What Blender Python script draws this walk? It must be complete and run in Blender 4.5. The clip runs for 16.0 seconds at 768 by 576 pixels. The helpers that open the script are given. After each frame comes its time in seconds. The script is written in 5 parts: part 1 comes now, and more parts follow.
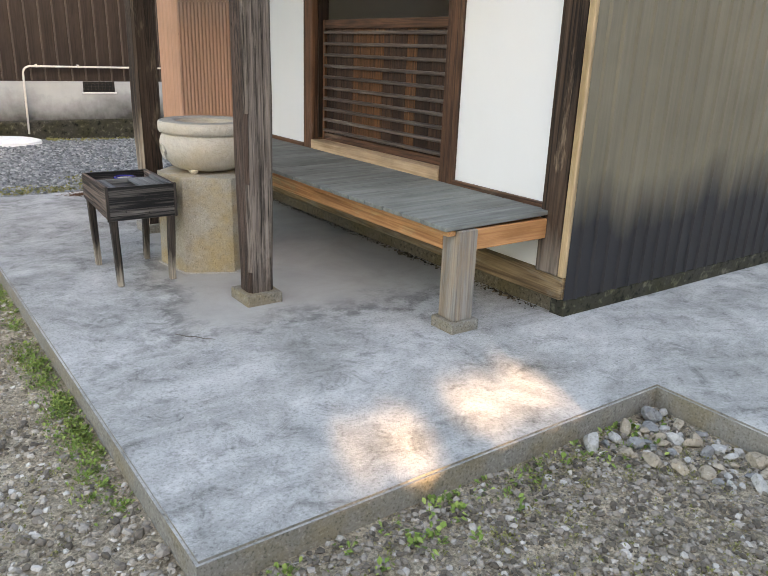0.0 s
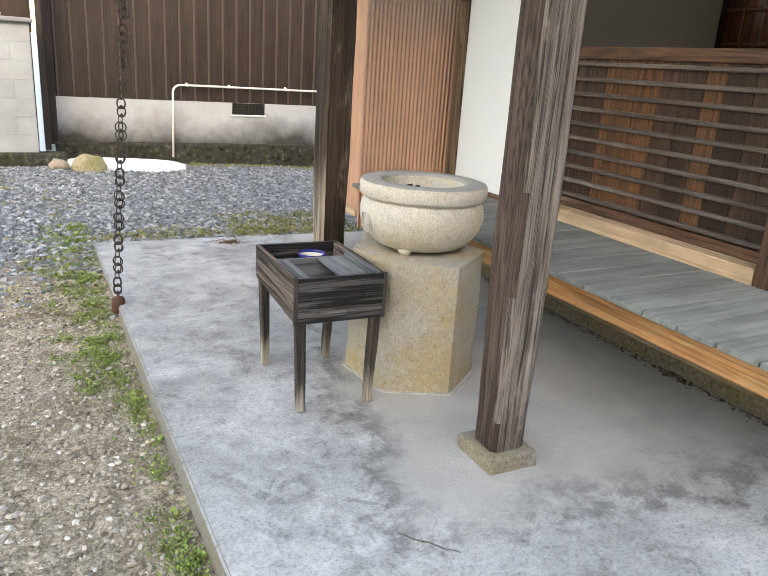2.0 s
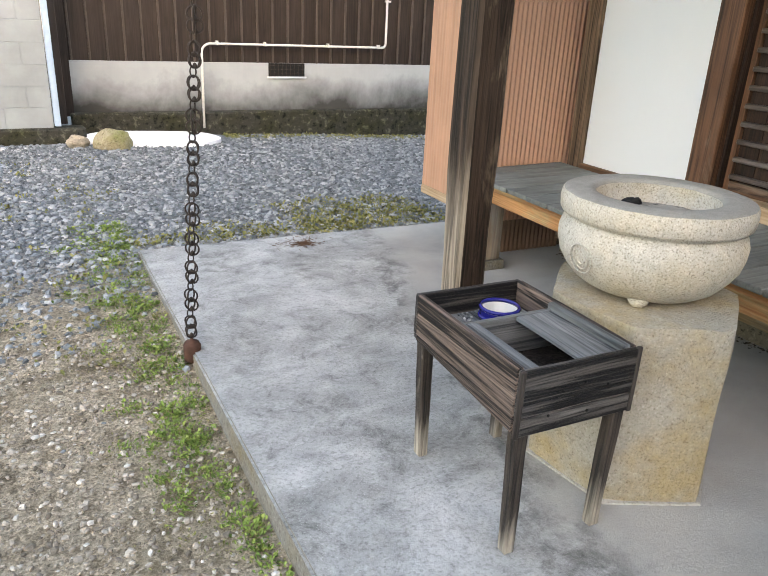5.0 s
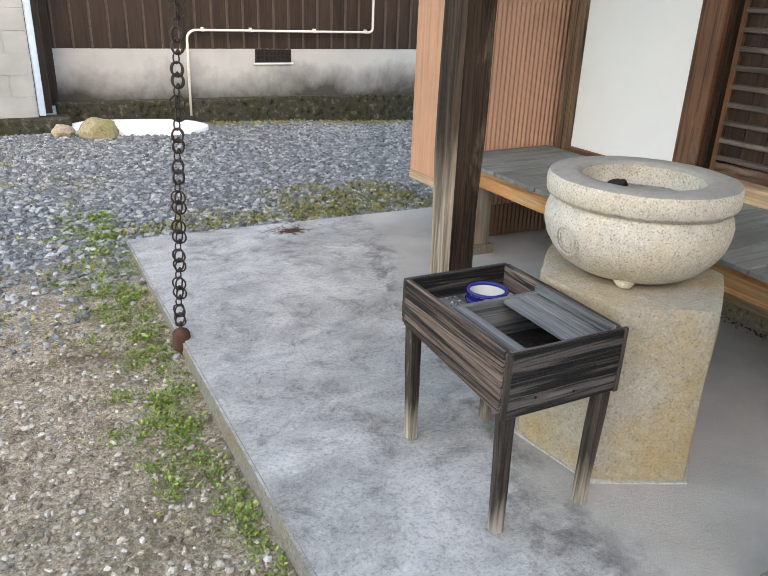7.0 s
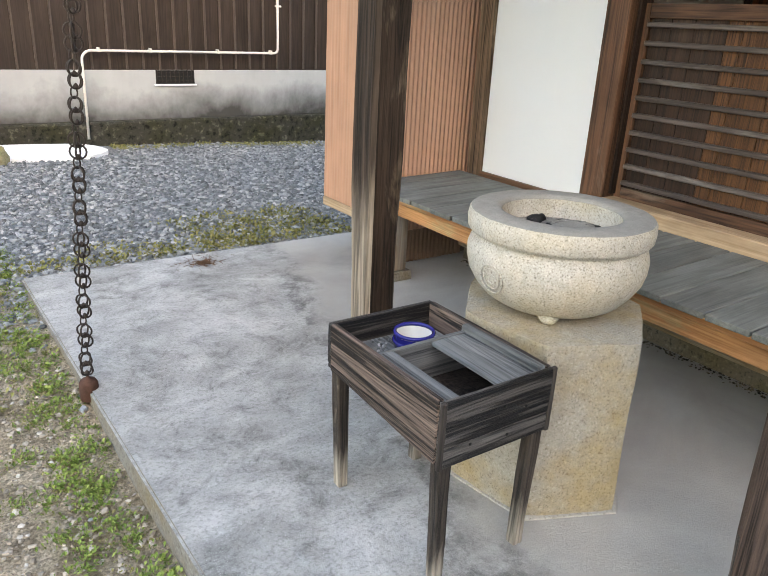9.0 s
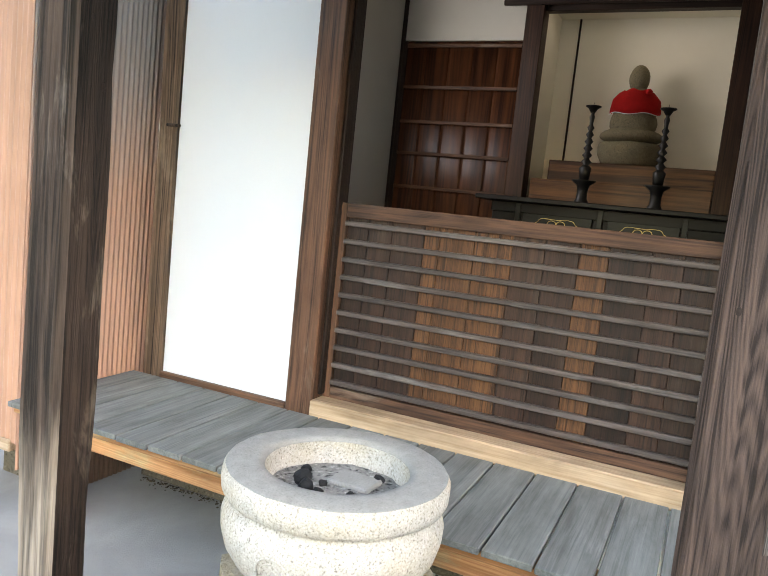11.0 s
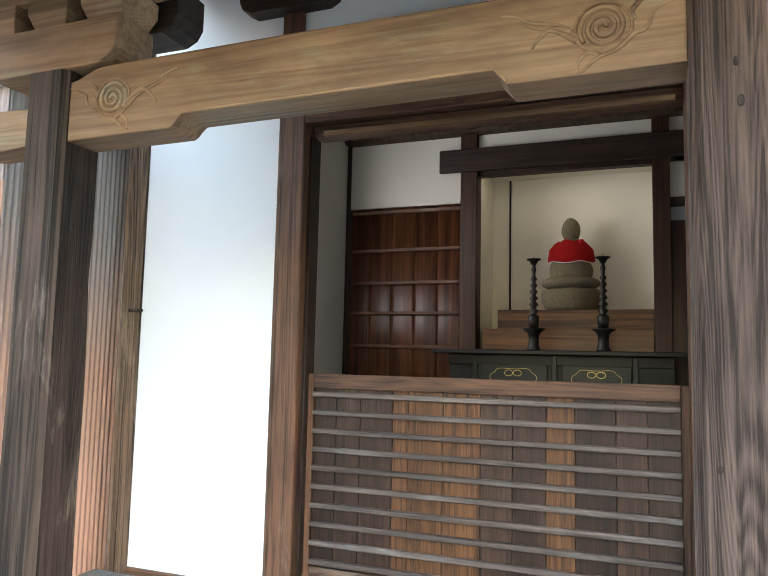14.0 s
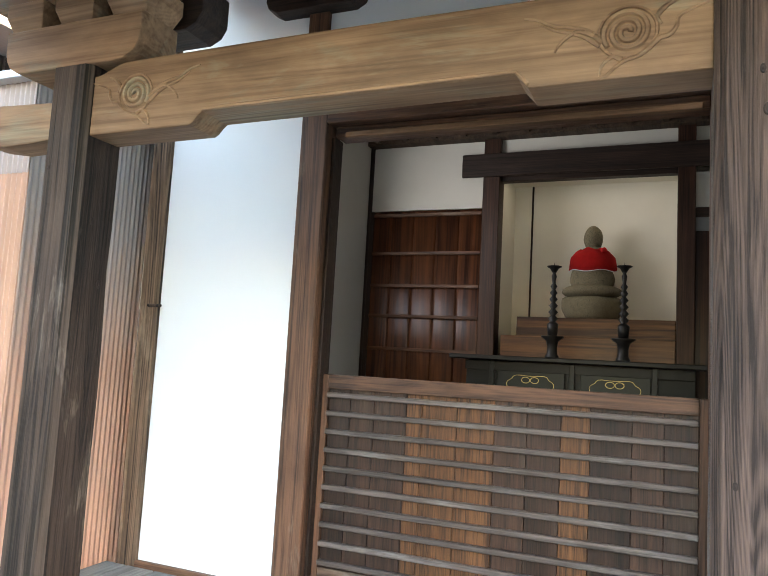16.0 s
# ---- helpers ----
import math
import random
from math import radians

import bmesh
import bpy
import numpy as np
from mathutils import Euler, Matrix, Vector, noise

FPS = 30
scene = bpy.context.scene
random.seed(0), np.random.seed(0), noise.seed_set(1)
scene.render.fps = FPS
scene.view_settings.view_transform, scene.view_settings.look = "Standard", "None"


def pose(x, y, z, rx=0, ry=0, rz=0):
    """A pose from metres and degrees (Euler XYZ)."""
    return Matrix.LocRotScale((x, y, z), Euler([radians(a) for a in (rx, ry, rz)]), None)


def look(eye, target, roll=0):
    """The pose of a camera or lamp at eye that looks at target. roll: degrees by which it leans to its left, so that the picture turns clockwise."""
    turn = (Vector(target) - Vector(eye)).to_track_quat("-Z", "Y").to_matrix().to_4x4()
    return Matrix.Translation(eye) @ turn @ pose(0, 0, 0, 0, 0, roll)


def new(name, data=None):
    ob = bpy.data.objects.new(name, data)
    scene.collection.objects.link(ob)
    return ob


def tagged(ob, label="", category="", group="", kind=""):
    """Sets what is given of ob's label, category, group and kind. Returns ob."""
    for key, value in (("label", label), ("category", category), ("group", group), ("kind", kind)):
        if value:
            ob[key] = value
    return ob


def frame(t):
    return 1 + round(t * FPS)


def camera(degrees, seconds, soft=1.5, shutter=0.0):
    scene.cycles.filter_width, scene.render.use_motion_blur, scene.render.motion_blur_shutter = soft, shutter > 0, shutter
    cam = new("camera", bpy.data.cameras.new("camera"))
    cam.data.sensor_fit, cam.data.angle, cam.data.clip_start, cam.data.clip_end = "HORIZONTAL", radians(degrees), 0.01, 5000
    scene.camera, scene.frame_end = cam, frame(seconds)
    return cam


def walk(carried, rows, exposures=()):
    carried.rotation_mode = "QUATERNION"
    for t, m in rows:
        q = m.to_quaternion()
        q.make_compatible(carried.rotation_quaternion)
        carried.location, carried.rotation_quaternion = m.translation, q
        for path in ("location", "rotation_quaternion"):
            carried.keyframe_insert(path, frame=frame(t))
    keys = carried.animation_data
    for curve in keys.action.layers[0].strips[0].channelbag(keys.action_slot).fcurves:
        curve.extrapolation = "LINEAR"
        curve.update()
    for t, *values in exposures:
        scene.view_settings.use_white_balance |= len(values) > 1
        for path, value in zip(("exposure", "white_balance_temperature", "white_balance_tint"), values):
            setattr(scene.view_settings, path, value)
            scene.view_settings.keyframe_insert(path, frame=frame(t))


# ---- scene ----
cam = camera(57.5, 16.0, 0.9)
PATH = [
    (0, (-0.108, -0.03, 1.449), (0.998, 1.509, 0.808), 2.1),
    (0.5, (-0.039, 0.382, 1.488), (0.836, 2.079, 0.892), 0.6),
    (1, (-0.053, 0.818, 1.491), (0.76, 2.547, 0.899), 1.3),
    (1.5, (-0.005, 1.145, 1.474), (0.841, 2.854, 0.872), 2.9),
    (2, (-0.008, 1.506, 1.488), (0.855, 3.206, 0.883), 3.9),
    (2.5, (-0.122, 1.817, 1.492), (0.741, 3.51, 0.868), 4.4),
    (3, (-0.096, 2.08, 1.466), (0.781, 3.758, 0.823), 4.7),
    (3.5, (-0.05, 2.315, 1.488), (0.817, 4.005, 0.86), 4.7),
    (4, (-0.087, 2.569, 1.475), (0.772, 4.26, 0.841), 4.7),
    (4.5, (-0.132, 2.722, 1.485), (0.719, 4.404, 0.817), 3.1),
    (4.7, (-0.147, 2.745, 1.486), (0.697, 4.418, 0.787), 2.8),
    (6.8, (-0.151, 2.739, 1.487), (0.693, 4.372, 0.7), 2.5),
    (7, (-0.137, 2.736, 1.483), (0.72, 4.373, 0.717), 2.2),
    (7.5, (-0.123, 2.737, 1.497), (0.751, 4.374, 0.752), 1.0),
    (8.5, (-0.12, 2.765, 1.509), (0.839, 4.354, 0.764), 1.0),
    (9, (-0.127, 2.837, 1.541), (0.953, 4.36, 0.822), 2.9),
    (9.5, (-0.057, 2.975, 1.573), (1.226, 4.371, 0.937), 5.1),
    (10, (0.063, 3.225, 1.595), (1.516, 4.48, 1.034), 6.6),
    (10.2, (0.073, 3.311, 1.609), (1.621, 4.463, 1.081), 7.0),
    (12.3, (-0.085, 3.541, 1.741), (1.806, 4.166, 1.917), 1.8),
    (12.5, (-0.072, 3.529, 1.745), (1.814, 4.166, 1.927), 1.4),
    (13, (-0.059, 3.522, 1.739), (1.82, 4.183, 1.922), 1.1),
    (13.5, (-0.054, 3.526, 1.745), (1.811, 4.224, 1.93), 1.1),
    (14, (-0.071, 3.539, 1.742), (1.782, 4.266, 1.943), 1.3),
    (14.5, (-0.077, 3.526, 1.753), (1.761, 4.288, 1.954), 1.6),
    (15, (-0.078, 3.534, 1.739), (1.759, 4.293, 1.955), 2.4),
    (15.5, (-0.068, 3.528, 1.737), (1.764, 4.304, 1.947), 3.0),
    (16, (-0.054, 3.528, 1.741), (1.775, 4.31, 1.948), 3.2),
]
# sky strength, two added fill lights, height of the unseen hedge
SKY, NICHE_FILL, SIDE_FILL, SUN_HEDGE = 0.10, 0.05, 1.6, 2.9
EXPO = [(0.0, 3.45, 7750, 19), (1.0, 3.48, 7750, 19), (2.0, 3.87, 7850, 18), (3.0, 3.76, 7850, 18), (4.5, 3.79, 7750, 18), (7.0, 3.71, 7650, 18), (9.0, 3.79, 7700, 18), (10.2, 4.15, 7500, 18), (12.4, 4.66, 6800, 15), (16.0, 4.68, 6750, 15)]
walk(cam, [(t, look(eye, target, roll)) for t, eye, target, roll in PATH], EXPO)

# ---- world and light ----
world = bpy.data.worlds.new("world")
scene.world = world
world.use_nodes = True
wn = world.node_tree.nodes
wl = world.node_tree.links
sky = wn.new("ShaderNodeTexSky")
sky.sky_type = "NISHITA"
sky.sun_disc = False
SUN_EL, SUN_AZ = radians(15), radians(200)
sky.sun_elevation = SUN_EL
sky.sun_rotation = SUN_AZ
sky.air_density, sky.dust_density = 1.2, 2.0
wn["Background"].inputs[1].default_value = SKY
wl.new(sky.outputs[0], wn["Background"].inputs[0])
sun_dir = Vector((math.sin(SUN_AZ) * math.cos(SUN_EL), math.cos(SUN_AZ) * math.cos(SUN_EL), math.sin(SUN_EL)))
sun = new("sun", bpy.data.lights.new("sun", "SUN"))
sun.data.energy, sun.data.angle, sun.data.color = 4.3, radians(0.5), (1.0, 0.72, 0.45)
sun.matrix_world = look(sun_dir * 30, (0, 0, 0))


# ---- materials ----
def mat(name):
    m = bpy.data.materials.new(name)
    m.use_nodes = True
    n = m.node_tree.nodes
    return m, n, m.node_tree.links, n["Principled BSDF"]


def ramp(n, l, src, stops):
    r = n.new("ShaderNodeValToRGB")
    while len(r.color_ramp.elements) < len(stops):
        r.color_ramp.elements.new(0.5)
    for e, (p, c) in zip(r.color_ramp.elements, stops):
        e.position, e.color = p, (*c, 1) if len(c) == 3 else c
    l.new(src, r.inputs[0])
    return r.outputs[0]


def coords(n, l, scale=(1, 1, 1), rot=(0, 0, 0), shift=False):
    tc = n.new("ShaderNodeTexCoord")
    mp = n.new("ShaderNodeMapping")
    mp.inputs["Scale"].default_value = scale
    mp.inputs["Rotation"].default_value = rot
    l.new(tc.outputs["Object"], mp.inputs[0])
    if shift:
        oi = n.new("ShaderNodeObjectInfo")
        mul = n.new("ShaderNodeMath")
        mul.operation = "MULTIPLY"
        mul.inputs[1].default_value = 37.0
        l.new(oi.outputs["Random"], mul.inputs[0])
        l.new(mul.outputs[0], mp.inputs["Location"])
    return mp.outputs[0]


def noise_tex(n, l, vec, scale, detail=4, rough=0.55, dist=0.0):
    t = n.new("ShaderNodeTexNoise")
    t.inputs["Scale"].default_value, t.inputs["Detail"].default_value = scale, detail
    t.inputs["Roughness"].default_value, t.inputs["Distortion"].default_value = rough, dist
    l.new(vec, t.inputs["Vector"])
    return t.outputs["Fac"]


def mix(n, l, fac, a, b, kind="MIX"):
    m = n.new("ShaderNodeMix")
    m.data_type, m.blend_type = "RGBA", kind
    for sock, v in ((m.inputs[0], fac), (m.inputs[6], a), (m.inputs[7], b)):
        if isinstance(v, (int, float)):
            sock.default_value = v
        elif isinstance(v, tuple):
            sock.default_value = (*v, 1)
        else:
            l.new(v, sock)
    return m.outputs[2]


def bump(n, l, bsdf, height, strength, distance):
    b = n.new("ShaderNodeBump")
    b.inputs["Strength"].default_value, b.inputs["Distance"].default_value = strength, distance
    l.new(height, b.inputs["Height"])
    l.new(b.outputs[0], bsdf.inputs["Normal"])


STRETCH = {"x": (0.0209, 1, 1), "y": (1, 0.0209, 1), "z": (1, 1, 0.0209)}


def wood(name, dark, light, axis="z", fine=70, rough=0.7, grey=None, greyness=0.5, relief=0.5, spec=0.3, tint=0.25, foot=None, skew=0.0, ring=0.035):
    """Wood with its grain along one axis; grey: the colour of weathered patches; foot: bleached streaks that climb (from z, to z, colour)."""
    m, n, l, b = mat(name)
    s = STRETCH[axis]
    v = coords(n, l, s, shift=True)
    g1 = noise_tex(n, l, v, fine * 3.0, 5, 0.72, 0.3)
    g2 = noise_tex(n, l, v, fine * 0.75, 4, 0.6, 0.7)
    g0 = noise_tex(n, l, coords(n, l, tuple(0.3 if c < 1 else 1 for c in s), shift=True), 9, 4, 0.6, 0.3)
    band = n.new("ShaderNodeMath")
    band.operation = "MULTIPLY_ADD"
    band.inputs[1].default_value = 0.45
    l.new(g1, band.inputs[0])
    half = n.new("ShaderNodeMath")
    half.operation = "MULTIPLY"
    half.inputs[1].default_value = 0.55
    l.new(g2, half.inputs[0])
    l.new(half.outputs[0], band.inputs[2])
    # growth rings: level lines of a slow, stretched noise
    slow = noise_tex(n, l, coords(n, l, tuple(0.035 if c < 1 else 1 for c in s), shift=True), fine * 0.14, 2, 0.45, 0.2)
    turns = n.new("ShaderNodeMath")
    turns.operation = "MULTIPLY"
    turns.inputs[1].default_value = 240.0
    l.new(slow, turns.inputs[0])
    wave = n.new("ShaderNodeMath")
    wave.operation = "SINE"
    l.new(turns.outputs[0], wave.inputs[0])
    rings = n.new("ShaderNodeMath")
    rings.operation = "MULTIPLY_ADD"
    rings.inputs[1].default_value = ring
    l.new(wave.outputs[0], rings.inputs[0]), l.new(band.outputs[0], rings.inputs[2])
    g = rings.outputs[0]
    mid = tuple(0.55 * a + 0.45 * c for a, c in zip(dark, light))
    col = ramp(n, l, g, [(0.40 + skew, dark), (0.47 + skew, mid), (0.52 + skew, tuple(0.35 * a + 0.65 * c for a, c in zip(dark, light))), (0.59 + skew, light)])
    col = mix(n, l, 0.75, col, ramp(n, l, g0, [(0.32, (0.5, 0.48, 0.46)), (0.62, (1, 1, 1))]), "MULTIPLY")
    if grey:
        v2 = coords(n, l, tuple(0.22 if c < 1 else 1 for c in s), shift=True)
        g3 = noise_tex(n, l, v2, 7, 6, 0.7, 0.4)
        worn_col = mix(n, l, ramp(n, l, g, [(0.36, (0, 0, 0)), (0.6, (1, 1, 1))]), tuple(c * 0.38 for c in grey), grey)
        col = mix(n, l, ramp(n, l, g3, [(0.62 - 0.3 * greyness, (0, 0, 0)), (0.74 - 0.3 * greyness, (1, 1, 1))]), col, worn_col)
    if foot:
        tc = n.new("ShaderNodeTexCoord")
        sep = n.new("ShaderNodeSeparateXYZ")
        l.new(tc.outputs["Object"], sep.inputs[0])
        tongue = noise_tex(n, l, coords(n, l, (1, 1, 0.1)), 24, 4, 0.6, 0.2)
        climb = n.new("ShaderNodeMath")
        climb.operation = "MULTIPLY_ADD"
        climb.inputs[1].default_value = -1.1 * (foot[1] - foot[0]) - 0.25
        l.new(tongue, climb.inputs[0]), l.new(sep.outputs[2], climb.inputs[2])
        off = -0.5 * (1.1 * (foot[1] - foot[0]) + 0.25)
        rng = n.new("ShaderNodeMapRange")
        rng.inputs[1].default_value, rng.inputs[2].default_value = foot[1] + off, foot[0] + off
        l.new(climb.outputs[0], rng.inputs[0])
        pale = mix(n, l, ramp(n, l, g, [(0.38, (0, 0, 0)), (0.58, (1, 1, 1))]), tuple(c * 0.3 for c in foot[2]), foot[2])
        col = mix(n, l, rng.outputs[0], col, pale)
    oi = n.new("ShaderNodeObjectInfo")
    col = mix(n, l, 1.0, col, ramp(n, l, oi.outputs["Random"], [(0, (1 - tint,) * 3), (1, (1, 1, 1))]), "MULTIPLY")
    l.new(col, b.inputs["Base Color"])
    b.inputs["Roughness"].default_value = rough
    b.inputs["Specular IOR Level"].default_value = spec
    bump(n, l, b, g, relief, 0.006)
    return m


def plaster(name, colour, dirt=0.12, rough=0.85, low=None, spec=0.2):
    m, n, l, b = mat(name)
    v = coords(n, l)
    g = noise_tex(n, l, v, 3, 5, 0.6)
    f = noise_tex(n, l, v, 160, 3)
    col = mix(n, l, 1.0, (*colour,), ramp(n, l, g, [(0.3, (1 - dirt,) * 3), (0.7, (1, 1, 1))]), "MULTIPLY")
    l.new(col, b.inputs["Base Color"])
    b.inputs["Roughness"].default_value = rough
    b.inputs["Specular IOR Level"].default_value = spec
    bump(n, l, b, f, 0.15, 0.002)
    return m


def plain(name, colour, rough=0.5, metal=0.0, spec=0.4, wear=0.15):
    m, n, l, b = mat(name)
    v = coords(n, l)
    g = noise_tex(n, l, v, 25, 5, 0.65)
    col = mix(n, l, 1.0, colour, ramp(n, l, g, [(0.3, (1 - wear,) * 3), (0.7, (1, 1, 1))]), "MULTIPLY")
    l.new(col, b.inputs["Base Color"])
    b.inputs["Roughness"].default_value, b.inputs["Metallic"].default_value = rough, metal
    b.inputs["Specular IOR Level"].default_value = spec
    bump(n, l, b, g, 0.1, 0.002)
    return m


def speckled(name, base, dark, light, warm=None, fine=220, relief=0.6, dist=0.004, rough=0.9):
    """Stone: a speckle of dark and light grains over large warm stains."""
    m, n, l, b = mat(name)
    v = coords(n, l)
    g = noise_tex(n, l, v, fine, 3, 0.7)
    big = noise_tex(n, l, v, 4, 5, 0.6)
    mid = noise_tex(n, l, v, 30, 4, 0.6)
    col = ramp(n, l, g, [(0.33, dark), (0.46, base), (0.56, base), (0.7, light)])
    col = mix(n, l, 0.55, col, ramp(n, l, mid, [(0.3, (0.7, 0.7, 0.7)), (0.65, (1, 1, 1))]), "MULTIPLY")
    if warm:
        col = mix(n, l, ramp(n, l, big, [(0.42, (0, 0, 0)), (0.66, (0.8, 0.8, 0.8))]), col, mix(n, l, 1.0, col, warm, "MULTIPLY"))
    l.new(col, b.inputs["Base Color"])
    b.inputs["Roughness"].default_value = rough
    b.inputs["Specular IOR Level"].default_value = 0.25
    add = n.new("ShaderNodeMath")
    l.new(g, add.inputs[0]), l.new(mid, add.inputs[1])
    bump(n, l, b, add.outputs[0], relief, dist)
    return m


def concrete_slab():
    m, n, l, b = mat("concrete_slab")
    v = coords(n, l)
    vs = coords(n, l, (0.8, 1.25, 1), (0, 0, radians(20)))
    big = noise_tex(n, l, vs, 1.6, 7, 0.7, 0.8)
    mid = noise_tex(n, l, v, 6, 9, 0.78, 0.6)
    mid2 = noise_tex(n, l, vs, 16, 7, 0.75, 0.4)
    fine = noise_tex(n, l, v, 75, 6, 0.8)
    grit = noise_tex(n, l, v, 240, 4, 0.7)
    col = ramp(n, l, big, [(0.34, (0.27, 0.274, 0.262)), (0.5, (0.405, 0.41, 0.398)), (0.64, (0.53, 0.535, 0.522))])
    col = mix(n, l, 0.95, col, ramp(n, l, mid, [(0.36, (0.46, 0.46, 0.45)), (0.47, (0.82, 0.82, 0.82)), (0.64, (1.0, 1.0, 1.0))]), "MULTIPLY")
    col = mix(n, l, ramp(n, l, mid2, [(0.56, (0, 0, 0)), (0.72, (0.42, 0.42, 0.42))]), col, (0.64, 0.65, 0.645))
    col = mix(n, l, ramp(n, l, fine, [(0.40, (0.95, 0.95, 0.95)), (0.50, (0, 0, 0))]), col, mix(n, l, 1.0, col, (0.66, 0.66, 0.65), "MULTIPLY"))
    col = mix(n, l, ramp(n, l, grit, [(0.58, (0, 0, 0)), (0.7, (0.6, 0.6, 0.6))]), col, (0.62, 0.62, 0.61))
    # the sheltered inner part is trowelled smoother; dark stains lie along its border
    tc = n.new("ShaderNodeTexCoord")
    sep = n.new("ShaderNodeSeparateXYZ")
    l.new(tc.outputs["Object"], sep.inputs[0])
    wav = noise_tex(n, l, v, 3.2, 6, 0.68)
    edges = []
    slant = n.new("ShaderNodeMath")
    slant.operation = "MULTIPLY_ADD"
    slant.inputs[1].default_value = -0.22
    l.new(sep.outputs[1], slant.inputs[0]), l.new(sep.outputs[0], slant.inputs[2])
    for line, lo, hi in ((slant.outputs[0], 0.46, 0.78), (sep.outputs[1], 3.20, 3.62)):
        wob = n.new("ShaderNodeMath")
        wob.operation = "MULTIPLY_ADD"
        wob.inputs[1].default_value = 0.7
        l.new(wav, wob.inputs[0]), l.new(line, wob.inputs[2])
        rng = n.new("ShaderNodeMapRange")
        rng.inputs[1].default_value, rng.inputs[2].default_value = lo, hi
        l.new(wob.outputs[0], rng.inputs[0])
        edges.append(rng.outputs[0])
    both = n.new("ShaderNodeMath")
    both.operation = "MULTIPLY"
    l.new(edges[0], both.inputs[0]), l.new(edges[1], both.inputs[1])
    tone = ramp(n, l, noise_tex(n, l, v, 1.8, 6, 0.62, 0.5), [(0.3, (0.70, 0.70, 0.70)), (0.7, (1, 1, 1))])
    smooth = mix(n, l, 1.0, (0.43, 0.42, 0.39), tone, "MULTIPLY")
    smooth = mix(n, l, 0.35, smooth, ramp(n, l, grit, [(0.35, (0.75, 0.75, 0.75)), (0.6, (1, 1, 1))]), "MULTIPLY")
    col = mix(n, l, both.outputs[0], col, smooth)
    border = ramp(n, l, both.outputs[0], [(0.02, (0, 0, 0)), (0.22, (1, 1, 1)), (0.5, (0.7, 0.7, 0.7)), (0.8, (0, 0, 0))])
    blot = ramp(n, l, noise_tex(n, l, v, 4.2, 8, 0.8, 0.3), [(0.46, (0, 0, 0)), (0.56, (0.8, 0.8, 0.8))])
    col = mix(n, l, mix(n, l, 1.0, border, blot, "MULTIPLY"), col, mix(n, l, 1.0, col, (0.36, 0.36, 0.36), "MULTIPLY"))
    l.new(col, b.inputs["Base Color"])
    b.inputs["Roughness"].default_value = 0.9
    b.inputs["Specular IOR Level"].default_value = 0.25
    add = n.new("ShaderNodeMath")
    l.new(fine, add.inputs[0]), l.new(mid, add.inputs[1])
    bump(n, l, b, add.outputs[0], 0.55, 0.007)
    return m


def earth():
    m, n, l, b = mat("sandy_earth")
    v = coords(n, l)
    big = noise_tex(n, l, v, 1.7, 6, 0.68, 0.4)
    mid = noise_tex(n, l, v, 9, 6, 0.7)
    fine = noise_tex(n, l, v, 90, 5, 0.75)
    col = ramp(n, l, mid, [(0.3, (0.24, 0.20, 0.145)), (0.46, (0.53, 0.455, 0.345)), (0.66, (0.70, 0.625, 0.50))])
    col = mix(n, l, 0.9, col, ramp(n, l, fine, [(0.36, (0.36, 0.35, 0.33)), (0.56, (1, 1, 1))]), "MULTIPLY")
    for size, amount in ((55, 0.55), (120, 0.5)):
        cell = n.new("ShaderNodeTexVoronoi")
        cell.inputs["Scale"].default_value = size
        l.new(v, cell.inputs["Vector"])
        bw = n.new("ShaderNodeRGBToBW")
        l.new(cell.outputs["Color"], bw.inputs[0])
        col = mix(n, l, amount, col, ramp(n, l, bw.outputs[0], [(0.2, (0.45, 0.43, 0.40)), (0.5, (0.9, 0.88, 0.85)), (0.8, (1.25, 1.22, 1.18))]), "MULTIPLY")
    col = mix(n, l, ramp(n, l, big, [(0.52, (0, 0, 0)), (0.66, (0.65, 0.65, 0.65))]), col, (0.15, 0.125, 0.07))
    # grey chippings towards the back of the yard
    tc = n.new("ShaderNodeTexCoord")
    sep = n.new("ShaderNodeSeparateXYZ")
    l.new(tc.outputs["Object"], sep.inputs[0])
    rng = n.new("ShaderNodeMapRange")
    rng.inputs[1].default_value, rng.inputs[2].default_value = 6.1, 7.2
    l.new(sep.outputs[1], rng.inputs[0])
    grey = ramp(n, l, noise_tex(n, l, v, 60, 4, 0.7), [(0.3, (0.075, 0.08, 0.085)), (0.7, (0.30, 0.32, 0.33))])
    col = mix(n, l, rng.outputs[0], col, grey)
    l.new(col, b.inputs["Base Color"])
    b.inputs["Roughness"].default_value = 0.95
    b.inputs["Specular IOR Level"].default_value = 0.15
    add = n.new("ShaderNodeMath")
    l.new(fine, add.inputs[0]), l.new(mid, add.inputs[1])
    bump(n, l, b, add.outputs[0], 1.0, 0.02)
    return m


def stones_mat(name, stops, rough=0.85):
    """Small stones, each with its own shade."""
    m, n, l, b = mat(name)
    g = n.new("ShaderNodeNewGeometry")
    col = ramp(n, l, g.outputs["Random Per Island"], stops)
    v = coords(n, l)
    f = noise_tex(n, l, v, 120, 4, 0.7)
    col = mix(n, l, 0.7, col, ramp(n, l, f, [(0.3, (0.6, 0.6, 0.6)), (0.65, (1, 1, 1))]), "MULTIPLY")
    l.new(col, b.inputs["Base Color"])
    b.inputs["Roughness"].default_value = rough
    b.inputs["Specular IOR Level"].default_value = 0.25
    bump(n, l, b, f, 0.4, 0.003)
    return m


